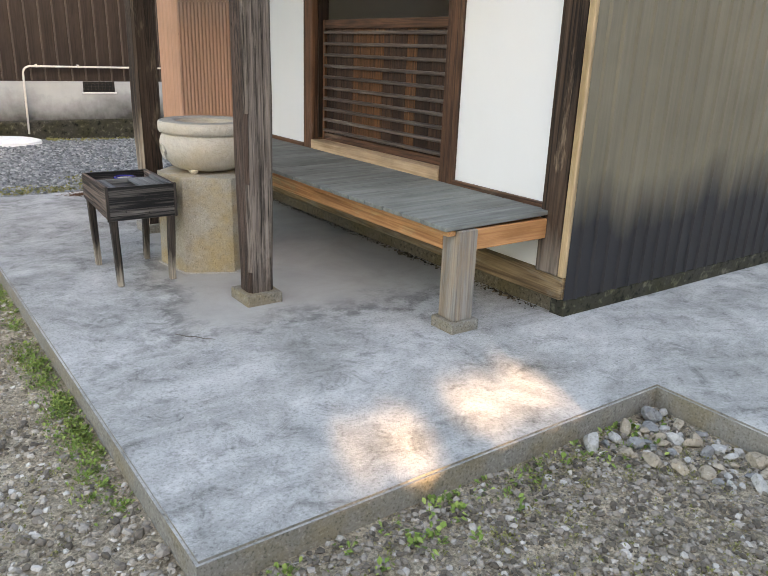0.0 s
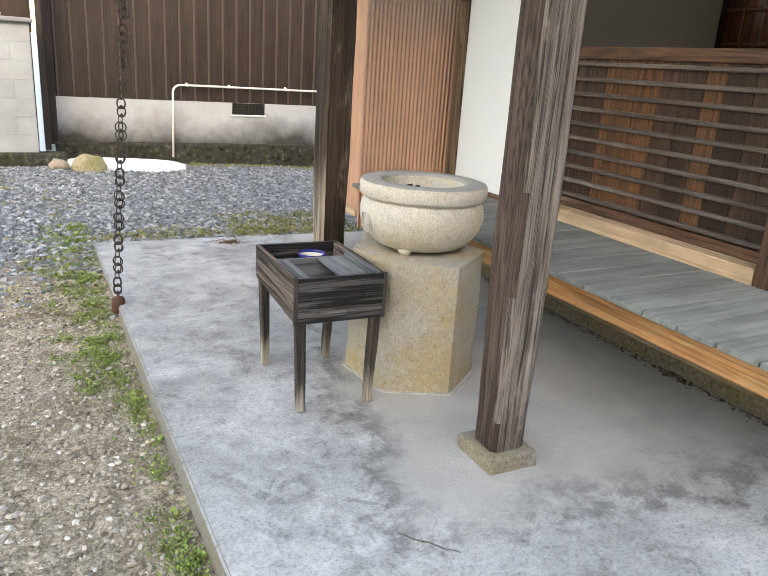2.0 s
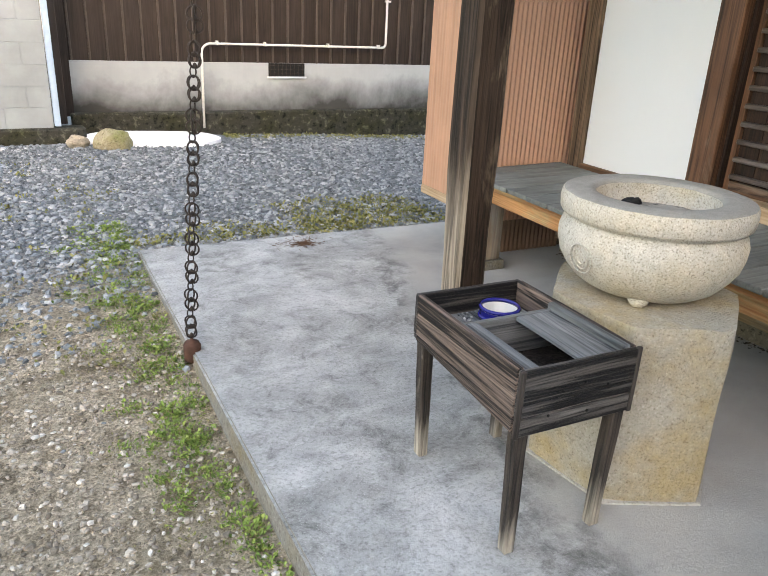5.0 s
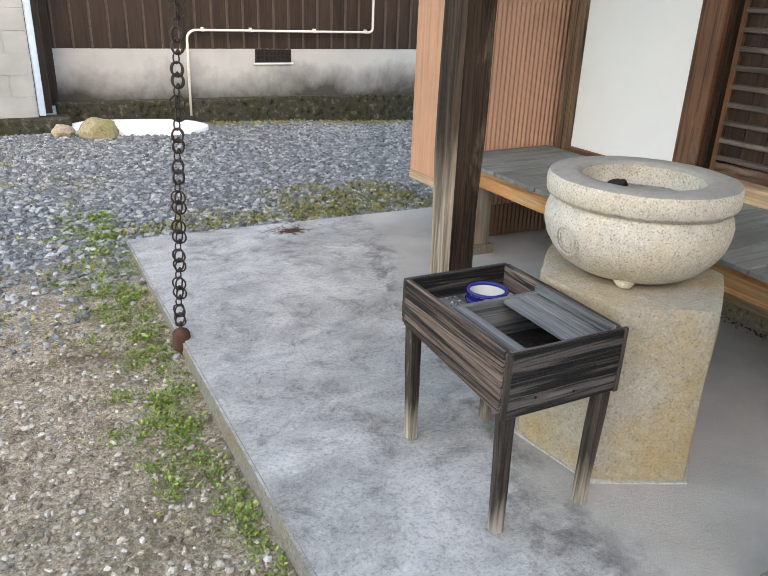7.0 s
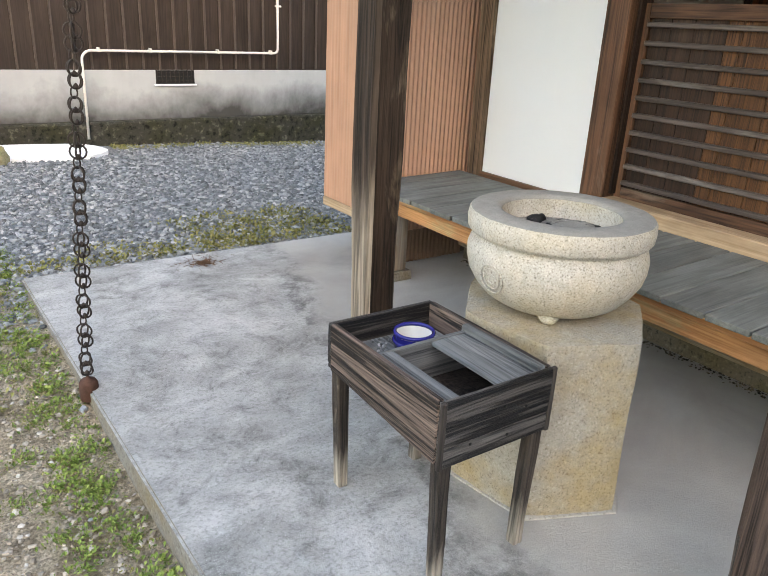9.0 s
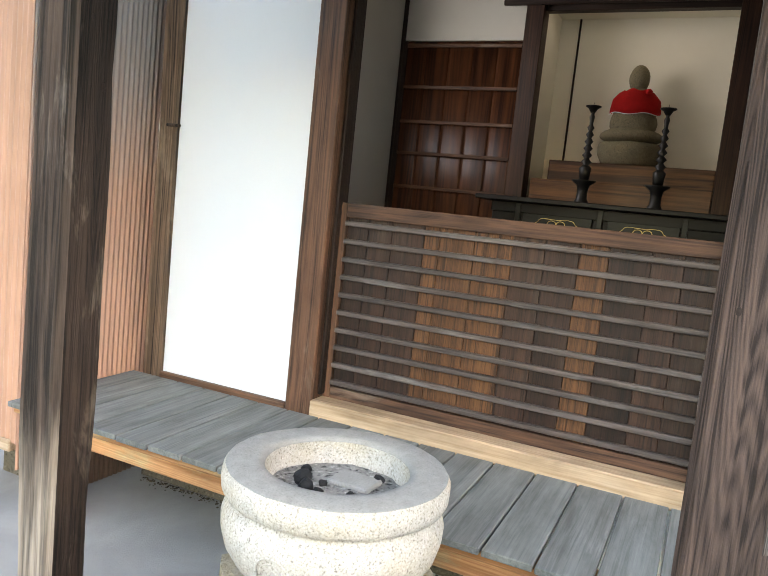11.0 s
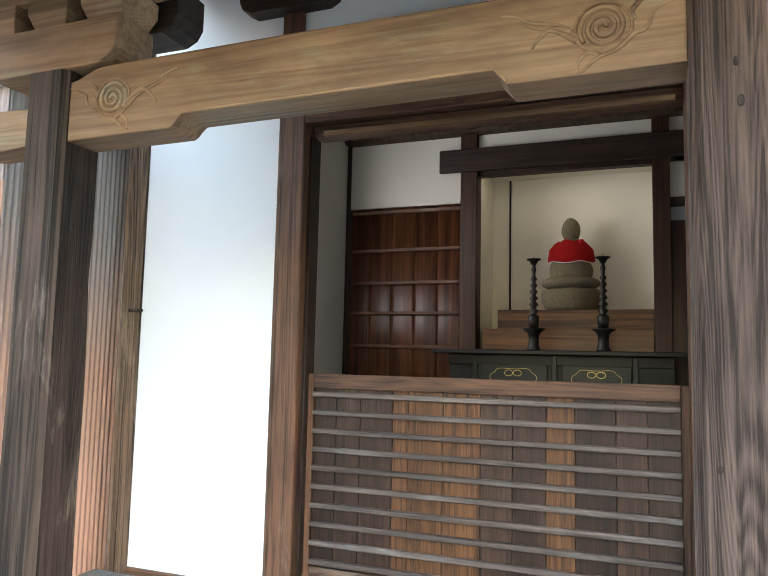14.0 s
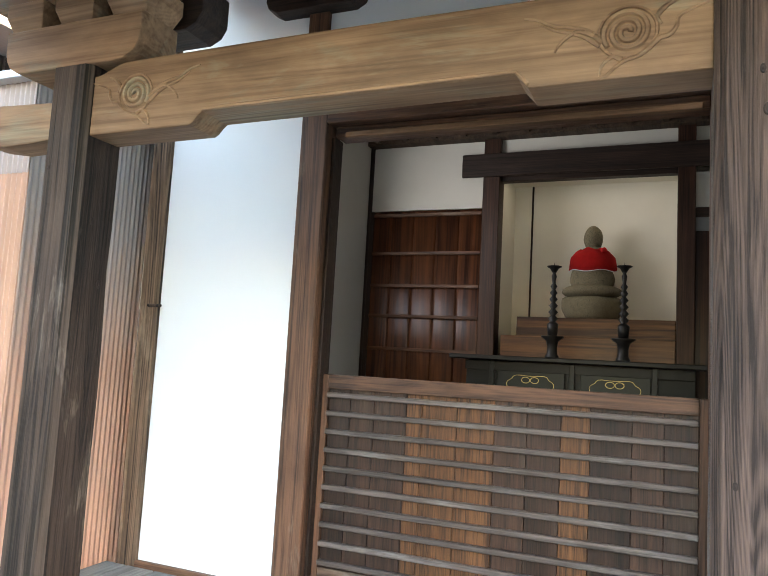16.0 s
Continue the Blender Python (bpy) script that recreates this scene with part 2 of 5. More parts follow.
def stained_metal(name, base, dark, z0, z1, wob_scale, rough=0.55, tongue=0.12, streaky=0.8):
    """Painted sheet with dark mildew that climbs from the foot in tongues."""
    m, n, l, b = mat(name)
    v = coords(n, l, (1, 1, tongue))
    v0 = coords(n, l)
    g = noise_tex(n, l, v, wob_scale, 5, 0.65, 0.2)
    big = noise_tex(n, l, v0, 2.0, 4, 0.6)
    streak = noise_tex(n, l, coords(n, l, (1, 1, 0.03)), 26, 4, 0.6)
    tc = n.new("ShaderNodeTexCoord")
    sep = n.new("ShaderNodeSeparateXYZ")
    l.new(tc.outputs["Object"], sep.inputs[0])
    ma = n.new("ShaderNodeMath")
    ma.operation = "MULTIPLY_ADD"
    ma.inputs[1].default_value = -0.75
    l.new(g, ma.inputs[0]), l.new(sep.outputs[2], ma.inputs[2])
    rng = n.new("ShaderNodeMapRange")
    rng.inputs[1].default_value, rng.inputs[2].default_value = z1, z0
    l.new(ma.outputs[0], rng.inputs[0])
    col = mix(n, l, streaky, base, ramp(n, l, streak, [(0.3, (0.72, 0.72, 0.70)), (0.65, (1, 1, 1))]), "MULTIPLY")
    col = mix(n, l, 0.6, col, ramp(n, l, big, [(0.35, (0.75, 0.75, 0.75)), (0.65, (1, 1, 1))]), "MULTIPLY")
    col = mix(n, l, rng.outputs[0], col, mix(n, l, big, dark, tuple(c * 2.2 for c in dark)))
    l.new(col, b.inputs["Base Color"])
    b.inputs["Roughness"].default_value = rough
    b.inputs["Specular IOR Level"].default_value = 0.3
    bump(n, l, b, big, 0.1, 0.01)
    return m


def faded_sheet():
    """Orange paint that has weathered to bare grey tin towards the top, in streaks."""
    m, n, l, b = mat("faded_orange_corrugated")
    tc = n.new("ShaderNodeTexCoord")
    sep = n.new("ShaderNodeSeparateXYZ")
    l.new(tc.outputs["Object"], sep.inputs[0])
    streak = noise_tex(n, l, coords(n, l, (1, 1, 0.05)), 22, 4, 0.6)
    up = n.new("ShaderNodeMath")
    up.operation = "MULTIPLY_ADD"
    up.inputs[1].default_value = 0.7
    l.new(streak, up.inputs[0]), l.new(sep.outputs[2], up.inputs[2])
    rng = n.new("ShaderNodeMapRange")
    rng.inputs[1].default_value, rng.inputs[2].default_value = 1.95, 2.75
    l.new(up.outputs[0], rng.inputs[0])
    tone = ramp(n, l, streak, [(0.3, (0.78, 0.78, 0.77)), (0.65, (1, 1, 1))])
    col = mix(n, l, rng.outputs[0], (0.53, 0.315, 0.225), (0.40, 0.36, 0.335))
    l.new(mix(n, l, 0.8, col, tone, "MULTIPLY"), b.inputs["Base Color"])
    b.inputs["Roughness"].default_value = 0.5
    b.inputs["Specular IOR Level"].default_value = 0.3
    return m


M_SLAB = concrete_slab()
M_EARTH = earth()
M_KERB = speckled("slab_edge_concrete", (0.23, 0.22, 0.195), (0.12, 0.115, 0.10), (0.34, 0.33, 0.31), (0.95, 0.8, 0.52), 90)
M_GRAVEL = stones_mat("grey_gravel", [(0, (0.10, 0.11, 0.115)), (0.4, (0.21, 0.23, 0.24)), (0.8, (0.31, 0.33, 0.34)), (1, (0.46, 0.47, 0.47))])
M_PEBBLE = stones_mat("sand_pebbles", [(0, (0.15, 0.125, 0.095)), (0.45, (0.34, 0.295, 0.235)), (0.85, (0.48, 0.43, 0.36)), (1, (0.62, 0.59, 0.53))])
# the pebble mix again in darker tones
M_PEBBLE_DARK = stones_mat("dark_pebbles", [(0, (0.08, 0.068, 0.052)), (0.45, (0.21, 0.18, 0.145)), (0.85, (0.34, 0.305, 0.26)), (1, (0.52, 0.49, 0.44))])
M_LEAF = stones_mat("weed_green", [(0, (0.075, 0.115, 0.025)), (0.5, (0.17, 0.26, 0.05)), (1, (0.33, 0.40, 0.11))], 0.7)
M_MOSS = stones_mat("moss", [(0, (0.12, 0.12, 0.035)), (0.5, (0.22, 0.22, 0.075)), (1, (0.34, 0.31, 0.13))], 0.95)
M_POST = wood("weathered_post", (0.024, 0.019, 0.015), (0.22, 0.185, 0.16), "z", 70, 0.75, (0.28, 0.24, 0.205), 0.33, 1.0, 0.3, 0.1, None, 0.022)
M_POST_BROWN = wood("brown_post_face", (0.018, 0.011, 0.008), (0.104, 0.069, 0.054), "z", 66, 0.7, (0.18, 0.145, 0.12), 0.02, 1.0, 0.3, 0.1, None, 0.01, 0.05)
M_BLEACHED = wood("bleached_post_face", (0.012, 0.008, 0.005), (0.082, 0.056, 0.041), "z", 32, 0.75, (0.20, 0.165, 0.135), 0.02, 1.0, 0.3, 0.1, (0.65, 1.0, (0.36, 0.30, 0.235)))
M_POST_DARK = wood("dark_post", (0.011, 0.007, 0.005), (0.070, 0.045, 0.032), "z", 55, 0.65, (0.25, 0.20, 0.15), 0.12, 0.9)
M_POST_X = wood("weathered_beam_x", (0.14, 0.105, 0.066), (0.42, 0.325, 0.21), "x", 40, 0.75, (0.38, 0.32, 0.23), 0.4, 0.6)
M_BEAM = wood("porch_beam", (0.21, 0.122, 0.066), (0.365, 0.228, 0.13), "y", 26, 0.65, (0.34, 0.275, 0.18), 0.3, 0.25)
M_BROWN = wood("brown_frame", (0.040, 0.020, 0.012), (0.17, 0.085, 0.048), "z", 40, 0.6, (0.24, 0.17, 0.12), 0.15, 0.5)
M_BROWN_Y = wood("brown_rail", (0.040, 0.020, 0.012), (0.17, 0.085, 0.048), "y", 40, 0.6, (0.25, 0.18, 0.13), 0.15, 0.5)
M_DARK = wood("old_dark_timber", (0.012, 0.008, 0.006), (0.045, 0.026, 0.018), "z", 40, 0.55)
M_DARK_Y = wood("old_dark_rail", (0.012, 0.008, 0.006), (0.045, 0.026, 0.018), "y", 40, 0.55)
M_WALLPOST = wood("bark_wall_post", (0.012, 0.008, 0.006), (0.10, 0.064, 0.043), "z", 26, 0.8, (0.28, 0.21, 0.145), 0.1, 1.0, 0.3, 0.2, (0.35, 0.6, (0.24, 0.20, 0.165)), 0.02)
M_CORNER = wood("cracked_corner_post", (0.020, 0.012, 0.008), (0.22, 0.145, 0.095), "z", 26, 0.8, (0.30, 0.22, 0.15), 0.15, 1.0, 0.3, 0.2, None, 0.01, 0.05)
M_SHUTTER = wood("shutter_board", (0.042, 0.018, 0.009), (0.24, 0.105, 0.042), "z", 120, 0.5, None, 0.25, 0.3, 0.25, 0.35)
M_SHUTTER_GREY = wood("shutter_board_grey", (0.016, 0.009, 0.007), (0.085, 0.042, 0.026), "z", 90, 0.5, (0.11, 0.07, 0.048), 0.2, 0.3, 0.25, 0.5)
M_SLAT = wood("shutter_slat", (0.045, 0.034, 0.029), (0.135, 0.106, 0.092), "y", 45, 0.42, (0.20, 0.175, 0.155), 0.3, 0.5, 0.35)
M_DECK = wood("deck_board", (0.155, 0.170, 0.160), (0.245, 0.262, 0.247), "x", 40, 0.7, (0.265, 0.278, 0.262), 0.3, 0.3, 0.3, 0.2, None, 0.0, 0.012)
M_ORANGE = wood("fresh_cedar", (0.38, 0.17, 0.065), (0.66, 0.35, 0.155), "y", 26, 0.65, (0.60, 0.44, 0.22), 0.3, 0.4)
M_ORANGE_X = wood("fresh_cedar_cross", (0.38, 0.17, 0.065), (0.62, 0.32, 0.14), "x", 26, 0.65, None, 0.3, 0.4)
M_YELLOW = wood("pale_timber", (0.42, 0.285, 0.165), (0.62, 0.46, 0.30), "y", 26, 0.65, None, 0.4, 0.3)
M_YELLOW_Z = wood("pale_trim", (0.46, 0.33, 0.18), (0.68, 0.52, 0.32), "z", 26, 0.65, None, 0.4, 0.3)
M_LEG = wood("bench_leg_wood", (0.24, 0.185, 0.135), (0.36, 0.295, 0.225), "z", 34, 0.75, (0.31, 0.295, 0.27), 0.4, 0.5)
M_STRIP = wood("worn_strip", (0.10, 0.052, 0.025), (0.27, 0.155, 0.08), "y", 26, 0.6, None, 0.4, 0.3)
M_SILL = wood("weathered_sill", (0.12, 0.08, 0.045), (0.33, 0.235, 0.13), "y", 26, 0.85, (0.30, 0.26, 0.20), 0.55, 0.9)
M_BOX_Y = wood("charred_box_y", (0.010, 0.0075, 0.007), (0.27, 0.20, 0.165), "y", 48, 0.62, (0.30, 0.255, 0.22), 0.0, 1.0, 0.3, 0.2, None, 0.055)
M_BOX_X = wood("charred_box_x", (0.005, 0.0045, 0.005), (0.15, 0.14, 0.132), "x", 44, 0.5, None, 0.06, 1.0, 0.35, 0.2, None, 0.085)
M_BOX_Z = wood("charred_leg", (0.010, 0.0085, 0.008), (0.10, 0.08, 0.066), "z", 40, 0.7, (0.34, 0.29, 0.23), 0.05, 1.0, 0.3, 0.2, (0.12, 0.24, (0.44, 0.39, 0.32)), 0.03)
# charred batten tone, also used as painted shade inside the box
M_BOX_Z2 = wood("charred_batten_slot_shade", (0.008, 0.007, 0.007), (0.06, 0.05, 0.045), "z", 40, 0.7)
M_BOX_IN = wood("box_inside", (0.055, 0.062, 0.068), (0.26, 0.28, 0.29), "y", 34, 0.7, (0.34, 0.35, 0.35), 0.15, 0.9)
M_BOX_INX = wood("box_inside_cross", (0.05, 0.056, 0.062), (0.22, 0.235, 0.245), "x", 34, 0.7, None, 0.15, 0.9)
M_WHITE = plaster("white_plaster", (0.72, 0.74, 0.75), 0.02)
M_INWALL = plaster("aged_inner_plaster", (0.60, 0.585, 0.52), 0.06)
M_CREAM = plaster("cream_plaster", (0.80, 0.77, 0.66), 0.06)
M_LOWWALL = stained_metal("stained_white_render", (0.41, 0.432, 0.44), (0.035, 0.035, 0.032), 0.0, 0.40, 1.6, 0.9, 0.8, 0.1)
M_FOOT = speckled("mossy_footing", (0.042, 0.041, 0.033), (0.008, 0.008, 0.006), (0.13, 0.125, 0.10), (0.75, 0.78, 0.42), 14)
M_BLOCK = plaster("concrete_block", (0.33, 0.36, 0.37), 0.25, 0.9)
M_CLAD = wood("brown_ribbed_cladding", (0.026, 0.018, 0.0145), (0.048, 0.034, 0.027), "z", 30, 0.55, None, 0.2, 0.15, 0.3, 0.15)
# ribs coloured paler than the cladding for the light their edges catch
M_LIT_RIB = plain("lit_cladding_rib", (0.072, 0.054, 0.046), 0.5)
M_DIRT = speckled("dirty_plinth", (0.13, 0.112, 0.082), (0.04, 0.034, 0.025), (0.22, 0.20, 0.155), (0.85, 0.8, 0.55), 45)
M_RUST = stained_metal("orange_corrugated", (0.52, 0.30, 0.20), (0.25, 0.13, 0.08), -0.4, -0.1, 3.0, 0.5)
M_GREYTIN = stained_metal("grey_corrugated", (0.40, 0.32, 0.28), (0.2, 0.2, 0.2), -0.4, -0.1, 3.0, 0.45)
M_SKIRT = stained_metal("brown_skirting_tin", (0.26, 0.17, 0.12), (0.10, 0.07, 0.05), -0.5, -0.3, 3.0, 0.5)
M_FADED = faded_sheet()
M_BEIGE = stained_metal("beige_sheet", (0.175, 0.157, 0.115), (0.014, 0.014, 0.016), 0.20, 0.52, 2.6, 0.6, 0.12, 0.7)
M_PED = speckled("tuff_pedestal", (0.40, 0.375, 0.32), (0.26, 0.23, 0.18), (0.53, 0.50, 0.43), (1.0, 0.80, 0.46), 130, 0.9, 0.008)
M_MORTAR = speckled("pale_mortar", (0.45, 0.43, 0.38), (0.3, 0.28, 0.24), (0.55, 0.53, 0.48), None, 90)
M_BOWL = speckled("granite_bowl", (0.50, 0.475, 0.415), (0.22, 0.20, 0.17), (0.67, 0.645, 0.59), (1.0, 0.91, 0.75), 170, 0.6, 0.004)
M_RIM = speckled("granite_rim", (0.31, 0.30, 0.275), (0.22, 0.215, 0.195), (0.38, 0.37, 0.34), None, 260, 0.25, 0.002)
M_ASH = speckled("bowl_ash", (0.27, 0.26, 0.24), (0.04, 0.04, 0.038), (0.5, 0.49, 0.46), None, 60, 1.0, 0.01)
M_STATUE = speckled("statue_stone", (0.19, 0.165, 0.105), (0.075, 0.066, 0.042), (0.27, 0.24, 0.165), None, 120)
M_RED = plain("red_cloth", (0.62, 0.02, 0.02), 0.85, 0, 0.2)
M_IRON = plain("black_iron", (0.008, 0.008, 0.008), 0.45, 0.0, 0.3)
M_CHAIN = plain("dark_chain_iron", (0.045, 0.035, 0.03), 0.55, 0.5, 0.4, 0.4)
M_RUSTY = plain("rusty_iron", (0.10, 0.052, 0.038), 0.9, 0.1, 0.2, 0.45)
M_NEEDLE = plain("dry_needles", (0.15, 0.085, 0.05), 0.9, 0, 0.2, 0.45)
M_BLUE = plain("cobalt_enamel", (0.012, 0.014, 0.16), 0.25)
M_ENAMEL = plain("white_enamel", (0.58, 0.59, 0.58), 0.3, 0, 0.5, 0.1)
M_LACQUER = plain("green_black_lacquer", (0.011, 0.014, 0.012), 0.42, 0, 0.35, 0.3)
M_GOLD = plain("gold_line", (0.62, 0.46, 0.18), 0.35, 0.8)
M_PVC = plain("white_pipe", (0.72, 0.70, 0.66), 0.4)
M_GUTTER = plain("pale_blue_trim", (0.42, 0.54, 0.66), 0.4)
M_BLACK = plain("dark_void", (0.012, 0.012, 0.012), 0.8)
M_SNOW = plain("white_sheet", (0.86, 0.87, 0.88), 0.7)
M_GLASS = plain("dark_glass", (0.05, 0.06, 0.07), 0.1)
M_ALU = plain("aluminium", (0.55, 0.56, 0.57), 0.35, 0.7)
M_ALTAR = wood("altar_step_wood", (0.05, 0.021, 0.010), (0.19, 0.085, 0.035), "y", 18, 0.35, None, 0.3, 0.2)
M_CEIL = wood("ceiling_wood", (0.035, 0.022, 0.014), (0.09, 0.06, 0.038), "x", 40, 0.7)
M_INDOOR = wood("polished_door_board", (0.026, 0.009, 0.005), (0.135, 0.050, 0.021), "z", 14, 0.36, None, 0.2, 0.08, 0.34, 0.5)
M_INNER = wood("inner_post", (0.018, 0.009, 0.006), (0.075, 0.034, 0.019), "z", 30, 0.45, None, 0.2, 0.3)
M_TILE = plain("roof_tile", (0.20, 0.21, 0.22), 0.5)


# ---- builders ----
def thing(name, at, label, category, group="", kind=""):
    e = new(name)
    e.location = at
    e.empty_display_size = 0.1
    return tagged(e, label, category, group, kind)


def part(name, bm, material, parent=None, label="", smooth=False):
    me = bpy.data.meshes.new(name)
    bm.to_mesh(me)
    bm.free()
    for p in me.polygons:
        p.use_smooth = smooth
    me.materials.append(material)
    ob = new(name, me)
    if parent is not None:
        ob.parent = parent
        root = parent
        chain = []
        while root is not None:
            chain.append(root)
            root = root.parent
        w = Matrix.Identity(4)
        for o in reversed(chain):
            w = w @ o.matrix_parent_inverse @ o.matrix_basis
        ob.matrix_parent_inverse = w.inverted()
    if label:
        ob["label"] = label
    return ob


def solo(name, bm, material, label, category, group="", kind="", smooth=False):
    return tagged(part(name, bm, material, None, "", smooth), label, category, group, kind)


def box(x0, x1, y0, y1, z0, z1, bevel=0.004, bm=None, seg=1):
    """A box with bevelled edges."""
    bm = bm or bmesh.new()
    r = bmesh.ops.create_cube(bm, size=1)
    bmesh.ops.transform(bm, matrix=Matrix.LocRotScale(((x0 + x1) / 2, (y0 + y1) / 2, (z0 + z1) / 2), None, (x1 - x0, y1 - y0, z1 - z0)), verts=r["verts"])
    if bevel:
        es = list({e for v in r["verts"] for e in v.link_edges})
        bmesh.ops.bevel(bm, geom=es, offset=bevel, segments=seg, affect="EDGES", profile=0.7)
    return bm


def worn(bm, amount, scale, cuts=0):
    """Roughen a mesh with smooth noise; cuts: subdivide first."""
    if cuts:
        bmesh.ops.subdivide_edges(bm, edges=[e for e in bm.edges if e.calc_length() > 0.12], cuts=cuts, use_grid_fill=True)
    for v in bm.verts:
        v.co += noise.noise_vector(v.co * scale) * amount
    return bm


def lathe(profile, at=(0, 0, 0), n=48, bm=None):
    """A turned body from (radius, height) pairs."""
    bm = bm or bmesh.new()
    rings = []
    for r, z in profile:
        if r < 1e-6:
            rings.append([bm.verts.new((at[0], at[1], at[2] + z))])
        else:
            rings.append([bm.verts.new((at[0] + r * math.cos(2 * math.pi * i / n), at[1] + r * math.sin(2 * math.pi * i / n), at[2] + z)) for i in range(n)])
    for a, b in zip(rings, rings[1:]):
        for i in range(n):
            j = (i + 1) % n
            if len(a) == 1 and len(b) > 1:
                bm.faces.new((a[0], b[j], b[i]))
            elif len(b) == 1 and len(a) > 1:
                bm.faces.new((a[i], a[j], b[0]))
            elif len(a) > 1:
                bm.faces.new((a[i], a[j], b[j], b[i]))
    bmesh.ops.recalc_face_normals(bm, faces=bm.faces)
    return bm


def prism(points, depth, place, bevel=0.0):
    """A flat outline (u, v) given thickness; place(u, v, w) gives the place in the world."""
    bm = bmesh.new()
    a = [bm.verts.new(place(u, v, 0)) for u, v in points]
    b = [bm.verts.new(place(u, v, depth)) for u, v in points]
    k = len(points)
    f1, f2 = bm.faces.new(a), bm.faces.new(b[::-1])
    for i in range(k):
        bm.faces.new((a[i], b[i], b[(i + 1) % k], a[(i + 1) % k]))
    bmesh.ops.recalc_face_normals(bm, faces=bm.faces)
    if bevel:
        es = [e for f in (f1, f2) for e in f.edges]
        bmesh.ops.bevel(bm, geom=es, offset=bevel, segments=2, affect="EDGES", profile=0.6)
    return bm


def tube(points, radius, n=8, bm=None, closed=False):
    """A round bar along a line of points; radius may be one number or one per point."""
    bm = bm or bmesh.new()
    pts = [Vector(p) for p in points]
    k = len(pts)
    rads = radius if isinstance(radius, (list, tuple)) else [radius] * k
    rings = []
    up = None
    for i, p in enumerate(pts):
        d = (pts[(i + 1) % k] - pts[i - 1]) if closed else (pts[min(i + 1, k - 1)] - pts[max(i - 1, 0)])
        d.normalize()
        if up is None:
            up = Vector((0, 0, 1)) if abs(d.z) < 0.9 else Vector((1, 0, 0))
        side = d.cross(up).normalized()
        up = side.cross(d).normalized()
        rings.append([bm.verts.new(p + (side * math.cos(2 * math.pi * j / n) + up * math.sin(2 * math.pi * j / n)) * rads[i]) for j in range(n)])
    pairs = list(zip(rings, rings[1:])) + ([(rings[-1], rings[0])] if closed else [])
    for a, b in pairs:
        for j in range(n):
            bm.faces.new((a[j], a[(j + 1) % n], b[(j + 1) % n], b[j]))
    if not closed:
        bm.faces.new(rings[0][::-1]), bm.faces.new(rings[-1])
    bmesh.ops.recalc_face_normals(bm, faces=bm.faces)
    return bm


def corrugated(p0, p1, z0, z1, pitch, amp, normal, steps=6):
    """A wavy sheet that runs from p0 to p1 (x, y) and stands from z0 to z1, 3 mm thick."""
    bm = bmesh.new()
    a, b, nn = Vector((*p0, 0)), Vector((*p1, 0)), Vector((*normal, 0))
    k = max(2, int((b - a).length / pitch * steps))
    low, high, lowb, highb = [], [], [], []
    for i in range(k + 1):
        off = nn * amp * math.sin(2 * math.pi * i / steps)
        p = a.lerp(b, i / k) + off
        low.append(bm.verts.new((p.x, p.y, z0)))
        high.append(bm.verts.new((p.x, p.y, z1)))
        q = p - nn * 0.003
        lowb.append(bm.verts.new((q.x, q.y, z0)))
        highb.append(bm.verts.new((q.x, q.y, z1)))
    for i in range(k):
        bm.faces.new((low[i], low[i + 1], high[i + 1], high[i]))
        bm.faces.new((lowb[i], highb[i], highb[i + 1], lowb[i + 1]))
    bmesh.ops.recalc_face_normals(bm, faces=bm.faces)
    return bm


def mesh_from(name, verts, faces, material, smooth=False):
    me = bpy.data.meshes.new(name)
    me.from_pydata(verts, [], faces)
    me.update()
    me.materials.append(material)
    if smooth:
        me.polygons.foreach_set("use_smooth", [True] * len(me.polygons))
    return new(name, me)


def icosa():
    p = (1 + 5 ** 0.5) / 2
    v = np.array([(-1, p, 0), (1, p, 0), (-1, -p, 0), (1, -p, 0), (0, -1, p), (0, 1, p), (0, -1, -p), (0, 1, -p), (p, 0, -1), (p, 0, 1), (-p, 0, -1), (-p, 0, 1)], float)
    v /= np.linalg.norm(v[0])
    f = np.array([(0, 11, 5), (0, 5, 1), (0, 1, 7), (0, 7, 10), (0, 10, 11), (1, 5, 9), (5, 11, 4), (11, 10, 2), (10, 7, 6), (7, 1, 8), (3, 9, 4), (3, 4, 2), (3, 2, 6), (3, 6, 8), (3, 8, 9), (4, 9, 5), (2, 4, 11), (6, 2, 10), (8, 6, 7), (9, 8, 1)])
    return v, f


# ---- ground ----
SLAB = 0.105
X0, X1 = 0.39, 2.50
Y0, Y1 = 1.52, 6.93


def ground_z(x, y):
    """Height of the yard: it climbs gently towards the far wall."""
    t = min(max((y - 4.4) / 2.6, 0), 1)
    u = min(max((y - 7.0) / 3.4, 0), 1)
    lift = 0.085 * t * t * (3 - 2 * t) + (0.10 - 0.035 * min(max(x - 0.5, 0), 4)) * u
    return lift + 0.012 * noise.noise(Vector((x * 1.3, y * 1.3, 0))) + 0.006 * noise.noise(Vector((x * 5, y * 5, 2)))


